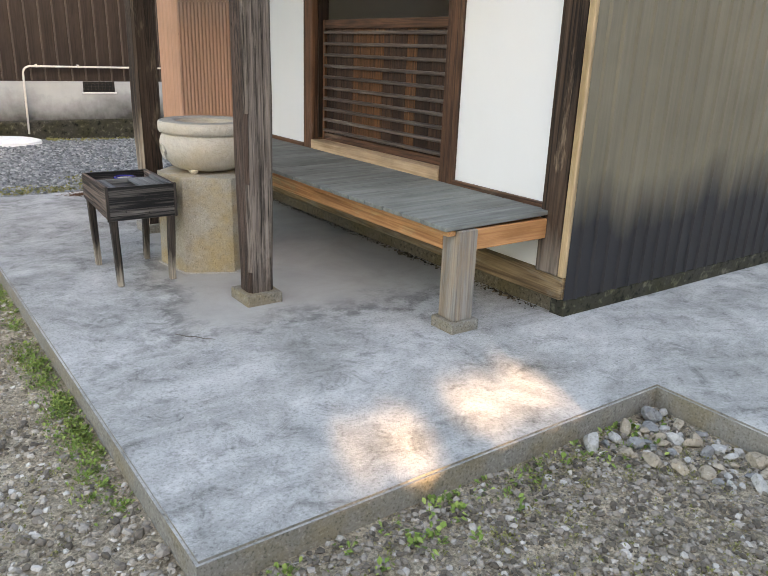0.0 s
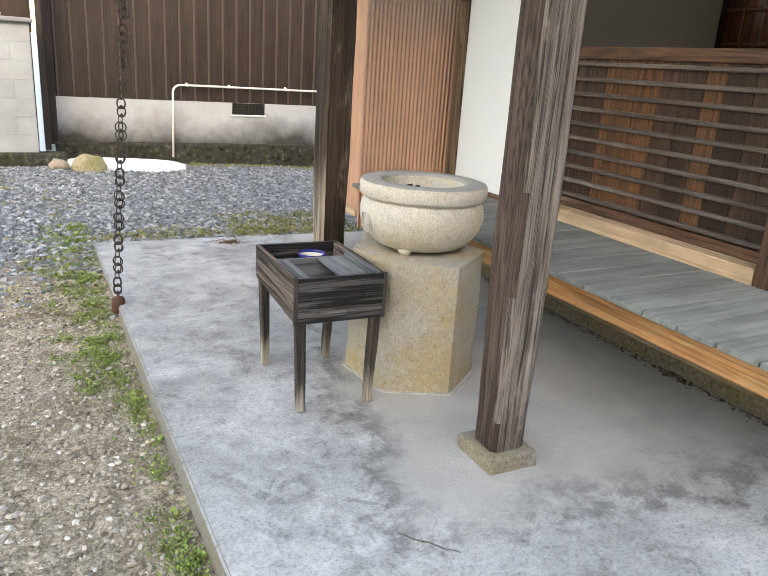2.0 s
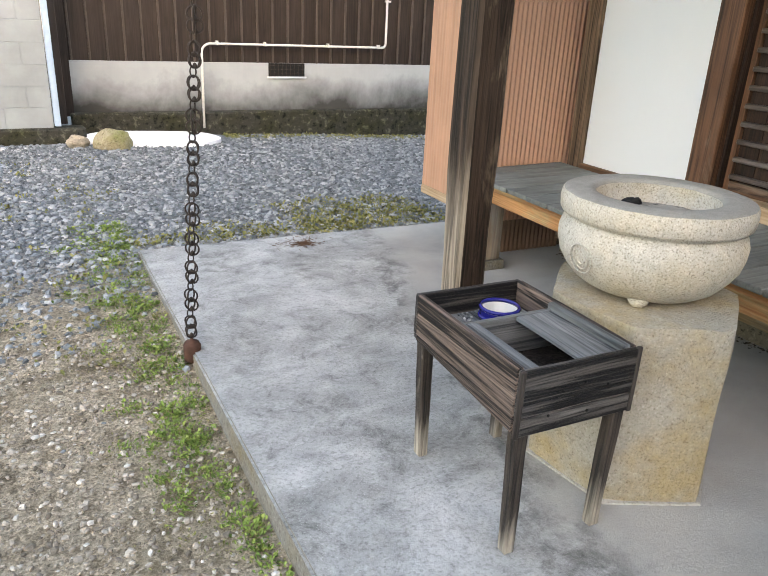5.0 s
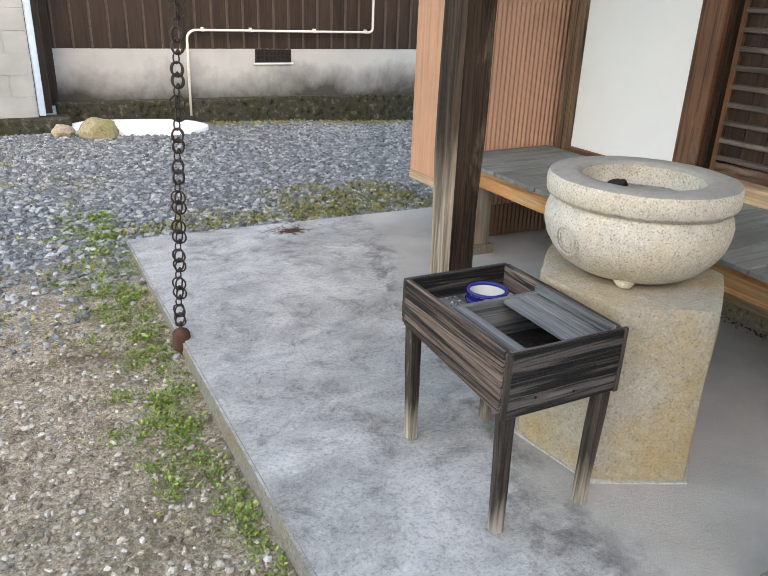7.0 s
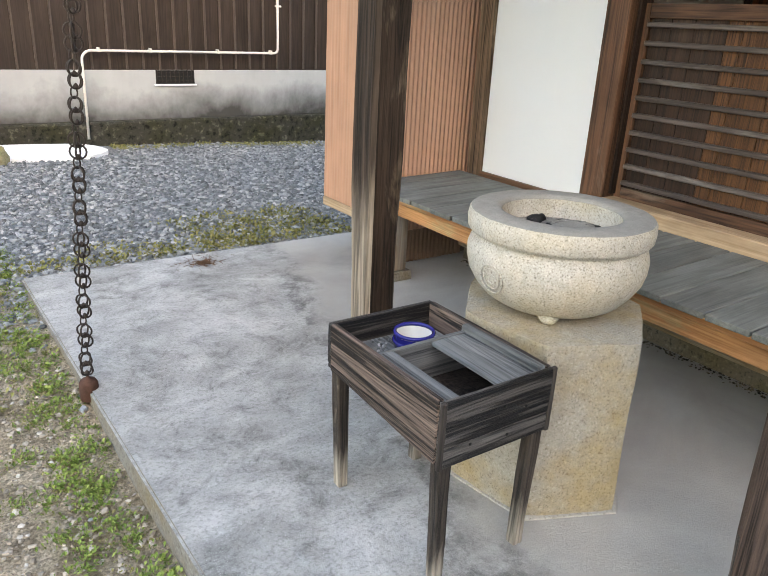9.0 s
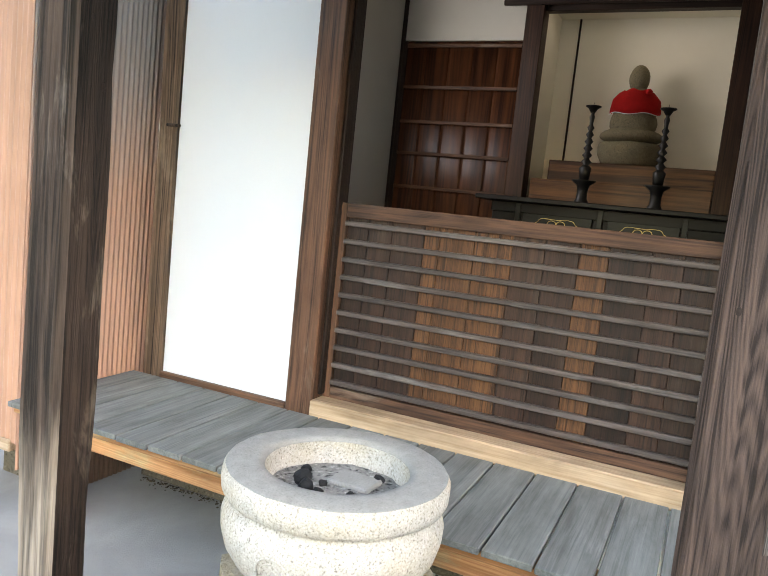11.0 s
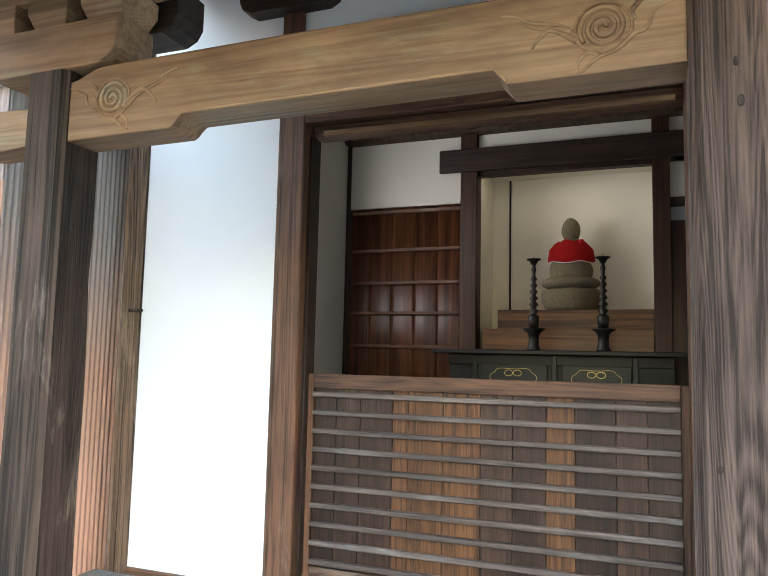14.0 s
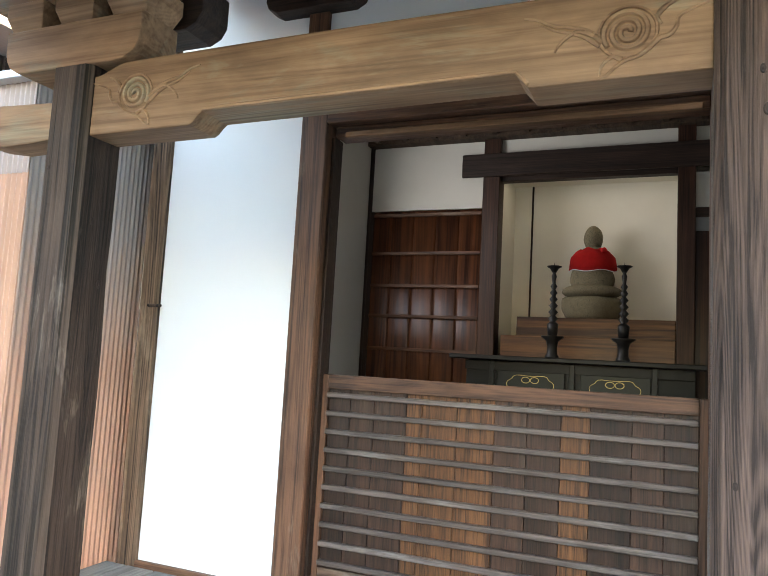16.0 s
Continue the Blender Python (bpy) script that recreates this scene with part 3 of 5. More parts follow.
def build_ground():
    xs = [-900, -300, -100, -40, -20, -12, -9] + [-7 + 0.125 * i for i in range(137)] + [12, 16, 25, 60, 200, 900]
    ys = [-900, -300, -100, -40, -20, -10] + [-5 + 0.125 * i for i in range(129)] + [12, 16, 30, 80, 300, 900]
    vs = [(x, y, ground_z(x, y) if -7 <= x <= 10.2 and -5 <= y <= 11 else ground_z(min(max(x, -7), 10), min(max(y, -5), 11)) - 0.0) for y in ys for x in xs]
    k = len(xs)
    fs = [(j * k + i, j * k + i + 1, (j + 1) * k + i + 1, (j + 1) * k + i) for j in range(len(ys) - 1) for i in range(k - 1)]
    g = mesh_from("ground", vs, fs, M_EARTH, True)
    tagged(g, "sandy earth yard turning to grey gravel", "ground", "", "structure")


build_ground()


def build_slab():
    out = [(X0 + 0.02, Y0), (X1, Y0), (X1, -3.0), (9.0, -3.0), (9.0, 2.6), (2.95, 2.6), (2.95, Y1 - 0.02), (X0 - 0.075, Y1)]
    bm = bmesh.new()
    top = [bm.verts.new((x, y, SLAB)) for x, y in out]
    f = bm.faces.new(top)
    r = bmesh.ops.extrude_face_region(bm, geom=[f])
    for v in r["geom"]:
        if isinstance(v, bmesh.types.BMVert):
            v.co.z = -0.25
    bmesh.ops.recalc_face_normals(bm, faces=bm.faces)
    rim = [e for e in bm.edges if all(abs(v.co.z - SLAB) < 1e-4 for v in e.verts)]
    bmesh.ops.bevel(bm, geom=rim, offset=0.009, segments=2, affect="EDGES")
    ob = solo("pavement", bm, M_SLAB, "worn grey concrete slab stained dark and pale", "pavement", "", "structure")
    ob.data.materials.append(M_KERB)
    for p in ob.data.polygons:
        if abs(p.normal.z) < 0.3:
            p.material_index = 1


build_slab()

# ---- hall ----
WX = 2.80
HY0, HY1 = 2.29, 6.10
TOPZ = 3.95


def wall_with_openings():
    """The white front wall round the shutter opening, in butted pieces."""
    w = thing("wall_front", (WX, 4.2, 0.1), "white plastered front wall of the small hall", "wall", "", "structure")
    for y0, y1, z0, z1 in ((2.515, 3.295, 0.33, 3.25), (5.215, 5.99, 0.33, 3.25), (3.295, 5.215, 0.33, 0.66), (2.515, 5.99, 3.30, TOPZ), (4.79, 5.215, 2.93, 3.25), (3.295, 4.79, 2.93, 3.25)):
        part("plaster_panel", box(WX, WX + 0.1, y0, y1, z0, z1, 0), M_WHITE, w)
    part("transom", box(WX - 0.02, WX + 0.1, 2.515, 4.79, 3.25, 3.30, 0.005), M_BROWN_Y, w, "brown wooden transom")
    part("plaster_strip", box(WX, WX + 0.1, 4.79, 5.99, 3.25, 3.30, 0), M_WHITE, w)
    part("upper_strut", box(WX - 0.03, WX - 0.001, 5.10, 5.21, 2.93, 3.40, 0.004), M_BROWN, w, "short brown strut")
    sill = worn(box(WX - 0.05, WX + 0.1, HY0 + 0.03, HY1, 0.20, 0.33, 0.02, None, 2), 0.012, 4, 4)
    part("ground_sill", sill, M_SILL, w, "weathered ground sill beam", True)
    foot = worn(box(WX + 0.0, WX + 0.12, HY0 + 0.06, HY1, 0.06, 0.20, 0.01), 0.012, 6, 5)
    part("footing", foot, M_DIRT, w, "rough dirty footing")
    # corner posts
    part("corner_post", worn(box(WX - 0.06, WX + 0.09, HY0 + 0.07, 2.515, 0.33, TOPZ, 0.01), 0.006, 7, 6), M_WALLPOST, w, "bark-dark weathered corner post")
    part("peg", tube([(WX - 0.05, 5.945, 1.955), (WX - 0.045, 6.03, 1.957)], 0.008, 8), M_WALLPOST, w, "wooden peg")
    part("corner_post", worn(box(WX - 0.03, WX + 0.09, 5.99, HY1 + 0.005, 0.33, TOPZ, 0.01), 0.006, 7, 6), M_CORNER, w, "cracked weathered corner post")
    # door frame
    part("door_post", box(WX - 0.025, WX + 0.12, 5.075, 5.215, 0.66, 2.93, 0.006), M_BROWN, w, "brown wooden door post")
    part("door_post", box(WX - 0.025, WX + 0.12, 3.295, 3.43, 0.66, 2.93, 0.006), M_BROWN, w, "brown wooden door post")
    part("jamb", box(WX + 0.03, WX + 0.118, 5.058, 5.074, 0.76, 2.79, 0.002), M_DARK, w, "dark groove jamb")
    part("lintel", box(WX - 0.03, WX + 0.12, 3.43, 5.075, 2.84, 2.93, 0.005), M_BROWN_Y, w, "brown lintel")
    part("lintel_track", box(WX + 0.035, WX + 0.14, 3.43, 5.057, 2.79, 2.84, 0.004), M_BROWN_Y, w, "brown grooved track")
    part("track_strip", box(WX + 0.002, WX + 0.034, 3.46, 4.99, 2.776, 2.802, 0.003), M_STRIP, w, "pale worn strip under the lintel")
    part("threshold", box(WX - 0.035, WX + 0.16, 3.43, 5.075, 0.66, 0.745, 0.006), M_YELLOW, w, "pale new threshold")
    part("base_rail", box(WX - 0.03, WX - 0.002, 2.515, 3.295, 0.665, 0.70, 0.004), M_BROWN_Y, w)
    part("base_rail", box(WX - 0.03, WX - 0.002, 5.215, 5.99, 0.665, 0.70, 0.004), M_BROWN_Y, w)
    # short bracket over the strut
    pts = [(-0.26, 0.16), (0.26, 0.16), (0.26, 0.06), (0.245, 0.025), (0.2, 0.0), (-0.2, 0.0), (-0.245, 0.025), (-0.26, 0.06)]
    part("boat_bracket", prism(pts, 0.12, lambda u, v, d: (WX - 0.09 + d, 5.165 + u, 3.40 + v), 0.006), M_DARK_Y, w, "dark boat-shaped bracket")
    part("wall_plate", box(WX - 0.09, WX + 0.09, 2.2, 6.3, 3.62, 3.74, 0.006), M_DARK_Y, w, "dark wall plate")


wall_with_openings()


def side_wall():
    w = thing("wall_side", (5, HY0, 0.1), "beige ribbed metal side wall with black mildew", "wall", "", "structure")
    bm = bmesh.new()
    x = WX - 0.03
    prof = []
    while x < 9.0:
        prof += [(x, 0), (x + 0.075, 0), (x + 0.085, 0.012), (x + 0.10, 0.012), (x + 0.11, 0)]
        x += 0.115
    cols = [(bm.verts.new((px, HY0 + 0.02 - d, 0.20)), bm.verts.new((px, HY0 + 0.02 - d, TOPZ)), bm.verts.new((px, HY0 + 0.035 - d, 0.20)), bm.verts.new((px, HY0 + 0.035 - d, TOPZ))) for px, d in prof]
    for a, b in zip(cols, cols[1:]):
        bm.faces.new((a[0], b[0], b[1], a[1]))
        bm.faces.new((a[2], a[3], b[3], b[2]))
    bmesh.ops.recalc_face_normals(bm, faces=bm.faces)
    part("sheet", bm, M_BEIGE, w)
    part("backing", box(WX + 0.0, 9.0, HY0 + 0.06, HY0 + 0.12, 0.20, TOPZ, 0), M_CREAM, w)
    part("corner_trim", box(WX - 0.05, WX - 0.015, HY0 + 0.024, HY0 + 0.066, 0.33, TOPZ, 0.004), M_YELLOW_Z, w, "pale yellow timber corner trim")
    part("side_footing", worn(box(WX - 0.02, 9.0, HY0 + 0.02, HY0 + 0.12, 0.07, 0.20, 0.008), 0.01, 5, 6), M_FOOT, w)


side_wall()


def interior():
    w = thing("wall_inside", (5.3, 4.2, 0.7), "white and dark timber inner walls of the hall", "wall", "", "structure")
    # panels and bars round an unseen opening added for the fill light
    for x0, x1, z0, z1 in ((2.96, 3.3, 0.7, 3.6), (4.5, 5.3, 0.7, 3.6), (3.3, 4.5, 0.7, 2.3), (3.3, 4.5, 3.3, 3.6)):
        part("side_panel", box(x0, x1, 6.0, 6.06, z0, z1, 0), M_INWALL, w)
    for x in (3.3, 3.68, 4.08, 4.46):
        part("window_bar", box(x, x + 0.04, 6.0, 6.05, 2.3, 3.3, 0.003), M_BROWN, w)
    part("side_panel", box(2.96, 5.3, 2.50, 2.56, 0.7, 3.6, 0), M_INWALL, w)
    X = 5.3
    part("upper_panel", box(X, X + 0.06, 4.99, 6.0, 3.0, 3.6, 0), M_INWALL, w)
    part("upper_panel", box(X, X + 0.06, 2.56, 4.99, 3.42, 3.6, 0), M_INWALL, w)
    part("side_upper", box(X, X + 0.06, 2.56, 3.44, 2.95, 3.21, 0), M_INWALL, w)
    part("corner_strip", box(X - 0.02, X - 0.001, 5.965, 5.999, 0.75, 3.6, 0.003), M_DARK, w)
    part("post", box(X - 0.05, X + 0.1, 4.855, 4.99, 0.75, 3.6, 0.005), M_INNER, w, "brown inner post")
    part("post", box(X - 0.05, X + 0.1, 3.44, 3.56, 0.75, 3.6, 0.005), M_INNER, w, "brown inner post")
    part("tie_beam", box(X - 0.08, X - 0.052, 2.56, 5.16, 3.235, 3.42, 0.005), M_DARK_Y, w, "dark tie beam")
    part("niche_head", box(X, X + 0.08, 3.56, 4.855, 3.21, 3.42, 0.004), M_DARK_Y, w)
    part("niche_back", box(5.86, 5.92, 3.3, 4.9, 0.75, 3.5, 0), M_CREAM, w, "cream niche plaster")
    part("niche_side", box(X + 0.1, 5.86, 4.86, 4.9, 0.75, 3.5, 0), M_CREAM, w)
    part("niche_side", box(X + 0.1, 5.86, 3.4, 3.44, 0.75, 3.5, 0), M_CREAM, w)
    part("niche_top", box(X + 0.08, 5.86, 3.44, 4.86, 3.3, 3.34, 0), M_CREAM, w)
    part("niche_corner_strip", box(5.845, 5.859, 4.70, 4.715, 2.0, 3.3, 0.002), M_DARK, w)
    part("right_door", box(X, X + 0.05, 2.56, 3.44, 0.75, 2.78, 0.003), M_INDOOR, w, "brown board door")
    part("right_rail", box(X - 0.01, X + 0.06, 2.56, 3.44, 2.88, 2.95, 0.003), M_DARK_Y, w)
    part("right_panel", box(X + 0.01, X + 0.05, 2.56, 3.44, 2.78, 2.88, 0.0), M_BLOCK, w)
    # boarded sliding door with rails
    d = thing("door_inside", (X - 0.02, 5.5, 0.75), "polished dark brown board door with rails", "door", "", "structure")
    for i in range(5):
        y0 = 4.99 + i * 0.195
        cup = [(y0, 0.02), (y0 + 0.194, 0.02)] + [(y0 + 0.194 * (1 - k / 10), -0.010 - 0.005 * math.sin(math.pi * k / 10)) for k in range(11)]
        part("board", prism(cup, 2.23, lambda u, v, d: (X + v, u, 0.76 + d), 0), M_INDOOR, d, "", True)
    for z in (2.94, 2.62, 2.35, 2.10, 1.83, 1.56, 1.29, 1.02, 0.79):
        part("rail", box(X - 0.035, X - 0.016, 4.995, 5.96, z, z + 0.028, 0.003), M_BROWN_Y, d)
    part("stile", box(X - 0.04, X - 0.016, 5.93, 5.965, 0.76, 2.99, 0.003), M_DARK, d)
    f = solo("floor", box(2.90, 5.9, 2.5, 6.06, 0.60, 0.70, 0), M_BROWN_Y, "brown board floor inside the hall", "floor", "", "structure")
    bm = box(2.9, 5.95, 2.45, 6.1, 3.62, 3.68, 0)
    for i in range(14):
        box(2.92, 5.3, 2.62 + i * 0.25, 2.66 + i * 0.25, 3.56, 3.62, 0, bm)
    box(5.19, 5.295, 2.57, 5.99, 3.545, 3.615, 0, bm)
    solo("ceiling", bm, M_CEIL, "dark boarded ceiling with battens", "ceiling", "", "structure")


interior()


def shutter():
    d = thing("door_shutter", (WX + 0.08, 4.25, 0.745), "low brown slatted wooden shutter door, closed", "door", "", "structure")
    X = WX + 0.08
    part("stile", box(X - 0.012, X + 0.03, 5.03, 5.07, 0.745, 1.665, 0.003), M_BROWN, d)
    part("stile", box(X - 0.012, X + 0.03, 3.425, 3.46, 0.745, 1.665, 0.003), M_BROWN, d)
    part("top_rail", box(X - 0.012, X + 0.03, 3.46, 5.03, 1.60, 1.665, 0.003), M_BROWN_Y, d)
    part("bottom_rail", box(X - 0.012, X + 0.03, 3.46, 5.03, 0.745, 0.80, 0.003), M_BROWN_Y, d)
    cuts = (3.46, 3.582, 3.699, 3.857, 3.972, 4.11, 4.246, 4.41, 4.57, 4.643, 4.80, 4.92, 5.03)
    for y, y1, old in zip(cuts, cuts[1:], (1, 1, 1, 0, 1, 1, 0, 0, 0, 1, 1, 1)):
        part("board", box(X + 0.006, X + 0.02, y + 0.001, y1 - 0.001, 0.80, 1.60, 0.0015), M_SHUTTER_GREY if old else M_SHUTTER, d)
    for i in range(10):
        z = 1.574 - i * 0.0832
        part("slat", box(X - 0.026, X + 0.006, 3.46, 5.03, z - 0.014, z + 0.010, 0.004), M_SLAT, d)



shutter()


def engawa():
    """The narrow veranda: cross boards on a front beam and two legs on stones."""
    d = thing("veranda_bench", (2.3, 4.2, SLAB), "narrow veranda deck of grey boards on cedar legs", "veranda")
    y, i = 2.455, 0
    rnd = random.Random(7)
    while y < 6.16:
        w = 0.206 if i == 0 else 0.169 + rnd.uniform(-0.003, 0.003)
        w = min(w, 6.165 - y)
        bm = box(2.035 + rnd.uniform(-0.004, 0.004), WX - 0.032, y + 0.004, y + w - 0.004, 0.642, 0.666, 0.003)
        for v in bm.verts:
            v.co.z += (v.co.x - 2.4) * 0.02
        part("board", bm, M_DECK, d)
        y += w
        i += 1
    part("front_beam", worn(box(2.11, 2.20, 2.57, 6.15, 0.515, 0.632, 0.006), 0.003, 3, 4), M_ORANGE, d, "orange cedar front beam")
    part("edge_strip", box(2.06, 2.11, 2.47, 6.15, 0.605, 0.633, 0.004), M_ORANGE, d)
    for ly in (2.445, 5.955):
        part("leg", box(2.11, 2.235, ly, ly + 0.125, 0.16, 0.632, 0.005), M_LEG, d, "weathered square cedar leg")
        part("leg_stone", worn(box(2.085, 2.26, ly - 0.025, ly + 0.15, SLAB - 0.02, 0.16, 0.012, None, 2), 0.006, 14), M_KERB, d, "squared base stone")
    for ly in (2.46, 5.975):
        part("end_beam", box(2.236, WX - 0.046, ly, ly + 0.09, 0.52, 0.628, 0.005), M_ORANGE_X, d, "orange cedar cross beam")


engawa()


def porch_post(x0, x1, y0, y1, label, timber, knots=()):
    p = thing("porch_post", ((x0 + x1) / 2, (y0 + y1) / 2, SLAB), label, "post", "porch posts")
    cx, cy = (x0 + x1) / 2, (y0 + y1) / 2
    bm = bmesh.new()
    c = 0.018
    hx, hy = (x1 - x0) / 2, (y1 - y0) / 2
    ring = [(-hx + c, -hy), (hx - c, -hy), (hx, -hy + c), (hx, hy - c), (hx - c, hy), (-hx + c, hy), (-hx, hy - c), (-hx, -hy + c)]
    levels = [0.165 + i * 0.12 for i in range(20)] + [2.555]
    rings = []
    for z in levels:
        row = []
        for u, v in ring:
            q = Vector((cx + u, cy + v, z))
            wear = 0.006 * noise.noise(Vector((q.x * 9, q.y * 9, z * 2.2))) if z < 2 else 0
            low = 0.01 * max(0, 0.9 - z) * (1 + noise.noise(Vector((u * 20, v * 20, z * 6))))
            row.append(bm.verts.new((q.x - (wear + low) * (1 if u > 0 else -1), q.y - (wear + low) * (1 if v > 0 else -1), z)))
        rings.append(row)
    for a, b in zip(rings, rings[1:]):
        for i in range(8):
            bm.faces.new((a[i], a[(i + 1) % 8], b[(i + 1) % 8], b[i]))
    bm.faces.new(rings[0][::-1]), bm.faces.new(rings[-1])
    shaft = part("shaft", bm, timber, p)
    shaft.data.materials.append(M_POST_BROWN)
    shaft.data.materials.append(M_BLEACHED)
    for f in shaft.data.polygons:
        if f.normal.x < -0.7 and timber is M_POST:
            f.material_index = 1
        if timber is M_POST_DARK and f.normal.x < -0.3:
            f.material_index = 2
    for side, u, z, r in knots:
        eye = lathe([(0, 0.0035), (0.35 * r, 0.003), (0.6 * r, 0.0012), (0.85 * r, 0.003), (r, 0.0)], (0, 0, 0), 14)
        for v in eye.verts:
            v.co.y *= 0.75
            v.co = Vector((x0 - 0.0005 - v.co.z, cy + u + v.co.y, z + v.co.x * 1.3)) if side == "x" else Vector((cx + u + v.co.y, y0 - 0.0005 - v.co.z, z + v.co.x * 1.3))
        part("knot", eye, M_DARK, shaft, "dark knot", True)
    part("base_stone", worn(box(cx - 0.105, cx + 0.105, cy - 0.11, cy + 0.11, SLAB - 0.02, 0.166, 0.012, None, 2), 0.006, 12), M_KERB, p, "squared mossy base stone")
    return p


porch_post(1.395, 1.555, 3.315, 3.473, "weathered grey-brown square porch post on a base stone", M_POST, (("x", -0.005, 2.335, 0.008), ("x", -0.012, 2.255, 0.010), ("x", 0.04, 1.55, 0.007)))
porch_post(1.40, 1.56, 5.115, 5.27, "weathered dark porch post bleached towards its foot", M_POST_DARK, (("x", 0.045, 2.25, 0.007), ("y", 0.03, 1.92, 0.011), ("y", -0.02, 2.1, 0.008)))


def spiral(cx, cz, r, turns, sign, x, depth=0.004, width=0.004):
    pts = []
    for i in range(60):
        a = turns * 2 * math.pi * i / 59
        rr = r * (0.12 + 0.88 * i / 59)
        pts.append((x, cx + sign * rr * math.cos(a), cz + rr * math.sin(a)))
    return pts


def curve_through(points, steps=5):
    """A smooth line through the given points."""
    p = [Vector(q) for q in points]
    p = [p[0] * 2 - p[1]] + p + [p[-1] * 2 - p[-2]]
    out = []
    for a, b, c, d in zip(p, p[1:], p[2:], p[3:]):
        for i in range(steps):
            t = i / steps
            out.append(0.5 * (2 * b + (c - a) * t + (2 * a - 5 * b + 4 * c - d) * t * t + (3 * b - a - 3 * c + d) * t ** 3))
    return out + [p[-2]]


def porch_beam():
    b = thing("porch_beam", (1.48, 4.29, 2.33), "carved brown rainbow beam with scrollwork between the posts", "beam")
    ya, yb = 3.473, 5.115
    N = 120
    low, high = [], []
    for i in range(N + 1):
        y = ya + (yb - ya) * i / N
        base = 2.356 - 0.0075 * (y - ya)

        def ease(e0, e1):
            k = min(max((y - e0) / (e1 - e0), 0), 1)
            return k * k * (3 - 2 * k)
        arch = 0.034 * ease(3.838, 3.874) * (1 - ease(4.716, 4.758))
        low.append((y, base + arch))
        high.append((y, 2.520 + 0.032 * ease(ya, ya + 0.12) * (1 - ease(yb - 0.12, yb)) + 0.006 * math.sin(math.pi * i / N)))
    pts = low + high[::-1]
    part("beam", prism(pts, 0.12, lambda u, v, d: (1.42 + d, u, v), 0.006), M_BEAM, b)
    # rounded lip along the arch
    lip = [(1.418, y, z + 0.006) for y, z in low if 3.84 < y < 4.72]
    part("arch_lip", tube(lip, 0.005, 6), M_BEAM, b)
    # scrolls: u runs from the scroll's eye towards the middle of the beam
    cloud = ((-0.160, 0.046), (-0.128, 0.036), (-0.100, 0.022), (-0.094, 0.0), (-0.080, -0.016), (-0.062, -0.020), (-0.048, -0.034), (-0.025, -0.052), (0.002, -0.060), (0.022, -0.072), (0.040, -0.088), (0.058, -0.094))
    upper_cloud = ((-0.100, 0.058), (-0.076, 0.048), (-0.058, 0.028), (-0.066, 0.010))
    tendrils = (((0.050, -0.014), (0.080, 0.012), (0.115, 0.026), (0.150, 0.034), (0.185, 0.052), (0.218, 0.060)), ((0.066, 0.002), (0.095, 0.014), (0.120, 0.008), (0.142, -0.012), (0.150, -0.026)), ((0.010, -0.058), (0.030, -0.050), (0.050, -0.066), (0.056, -0.092)), ((0.055, -0.024), (0.085, 0.0), (0.118, 0.014), (0.150, 0.024), (0.185, 0.044)))
    for cy, s in ((4.953, -1), (3.637, 1)):
        part("scroll", tube(spiral(cy, 2.452, 0.05, 2.6, -s, 1.418), 0.0062, 6), M_BEAM, b, "carved spiral")
        part("scroll_ring", tube([(1.419, cy + 0.058 * math.cos(q), 2.452 + 0.056 * math.sin(q)) for q in [i * math.pi / 20 for i in range(40)]], 0.004, 6, None, True), M_BEAM, b, "carved ring")
        for name, line in [("cloud_edge", cloud), ("cloud_edge", upper_cloud)] + [("tendril", q) for q in tendrils]:
            pts = curve_through([(1.419, cy + s * u, 2.452 + v) for u, v in line])
            k = len(pts) - 1
            thin = [0.0065 - 0.004 * (i / k if name == "tendril" else abs(2 * i / k - 1)) for i in range(k + 1)]
            part(name, tube(pts, thin, 6), M_BEAM, b, "carved cloud edge" if name == "cloud_edge" else "carved tendril")
    # noses beyond the posts
    for y0, s in ((5.27, 1), (3.315, -1)):
        pts = [(0, 2.345), (0, 2.46), (0.34, 2.475), (0.37, 2.44), (0.36, 2.385), (0.30, 2.35), (0.2, 2.335), (0.1, 2.338)]
        part("beam_nose", prism(pts, 0.11, lambda u, v, d: (1.425 + d, y0 + s * u, v), 0.006), M_BEAM, b, "rounded beam nose")


porch_beam()


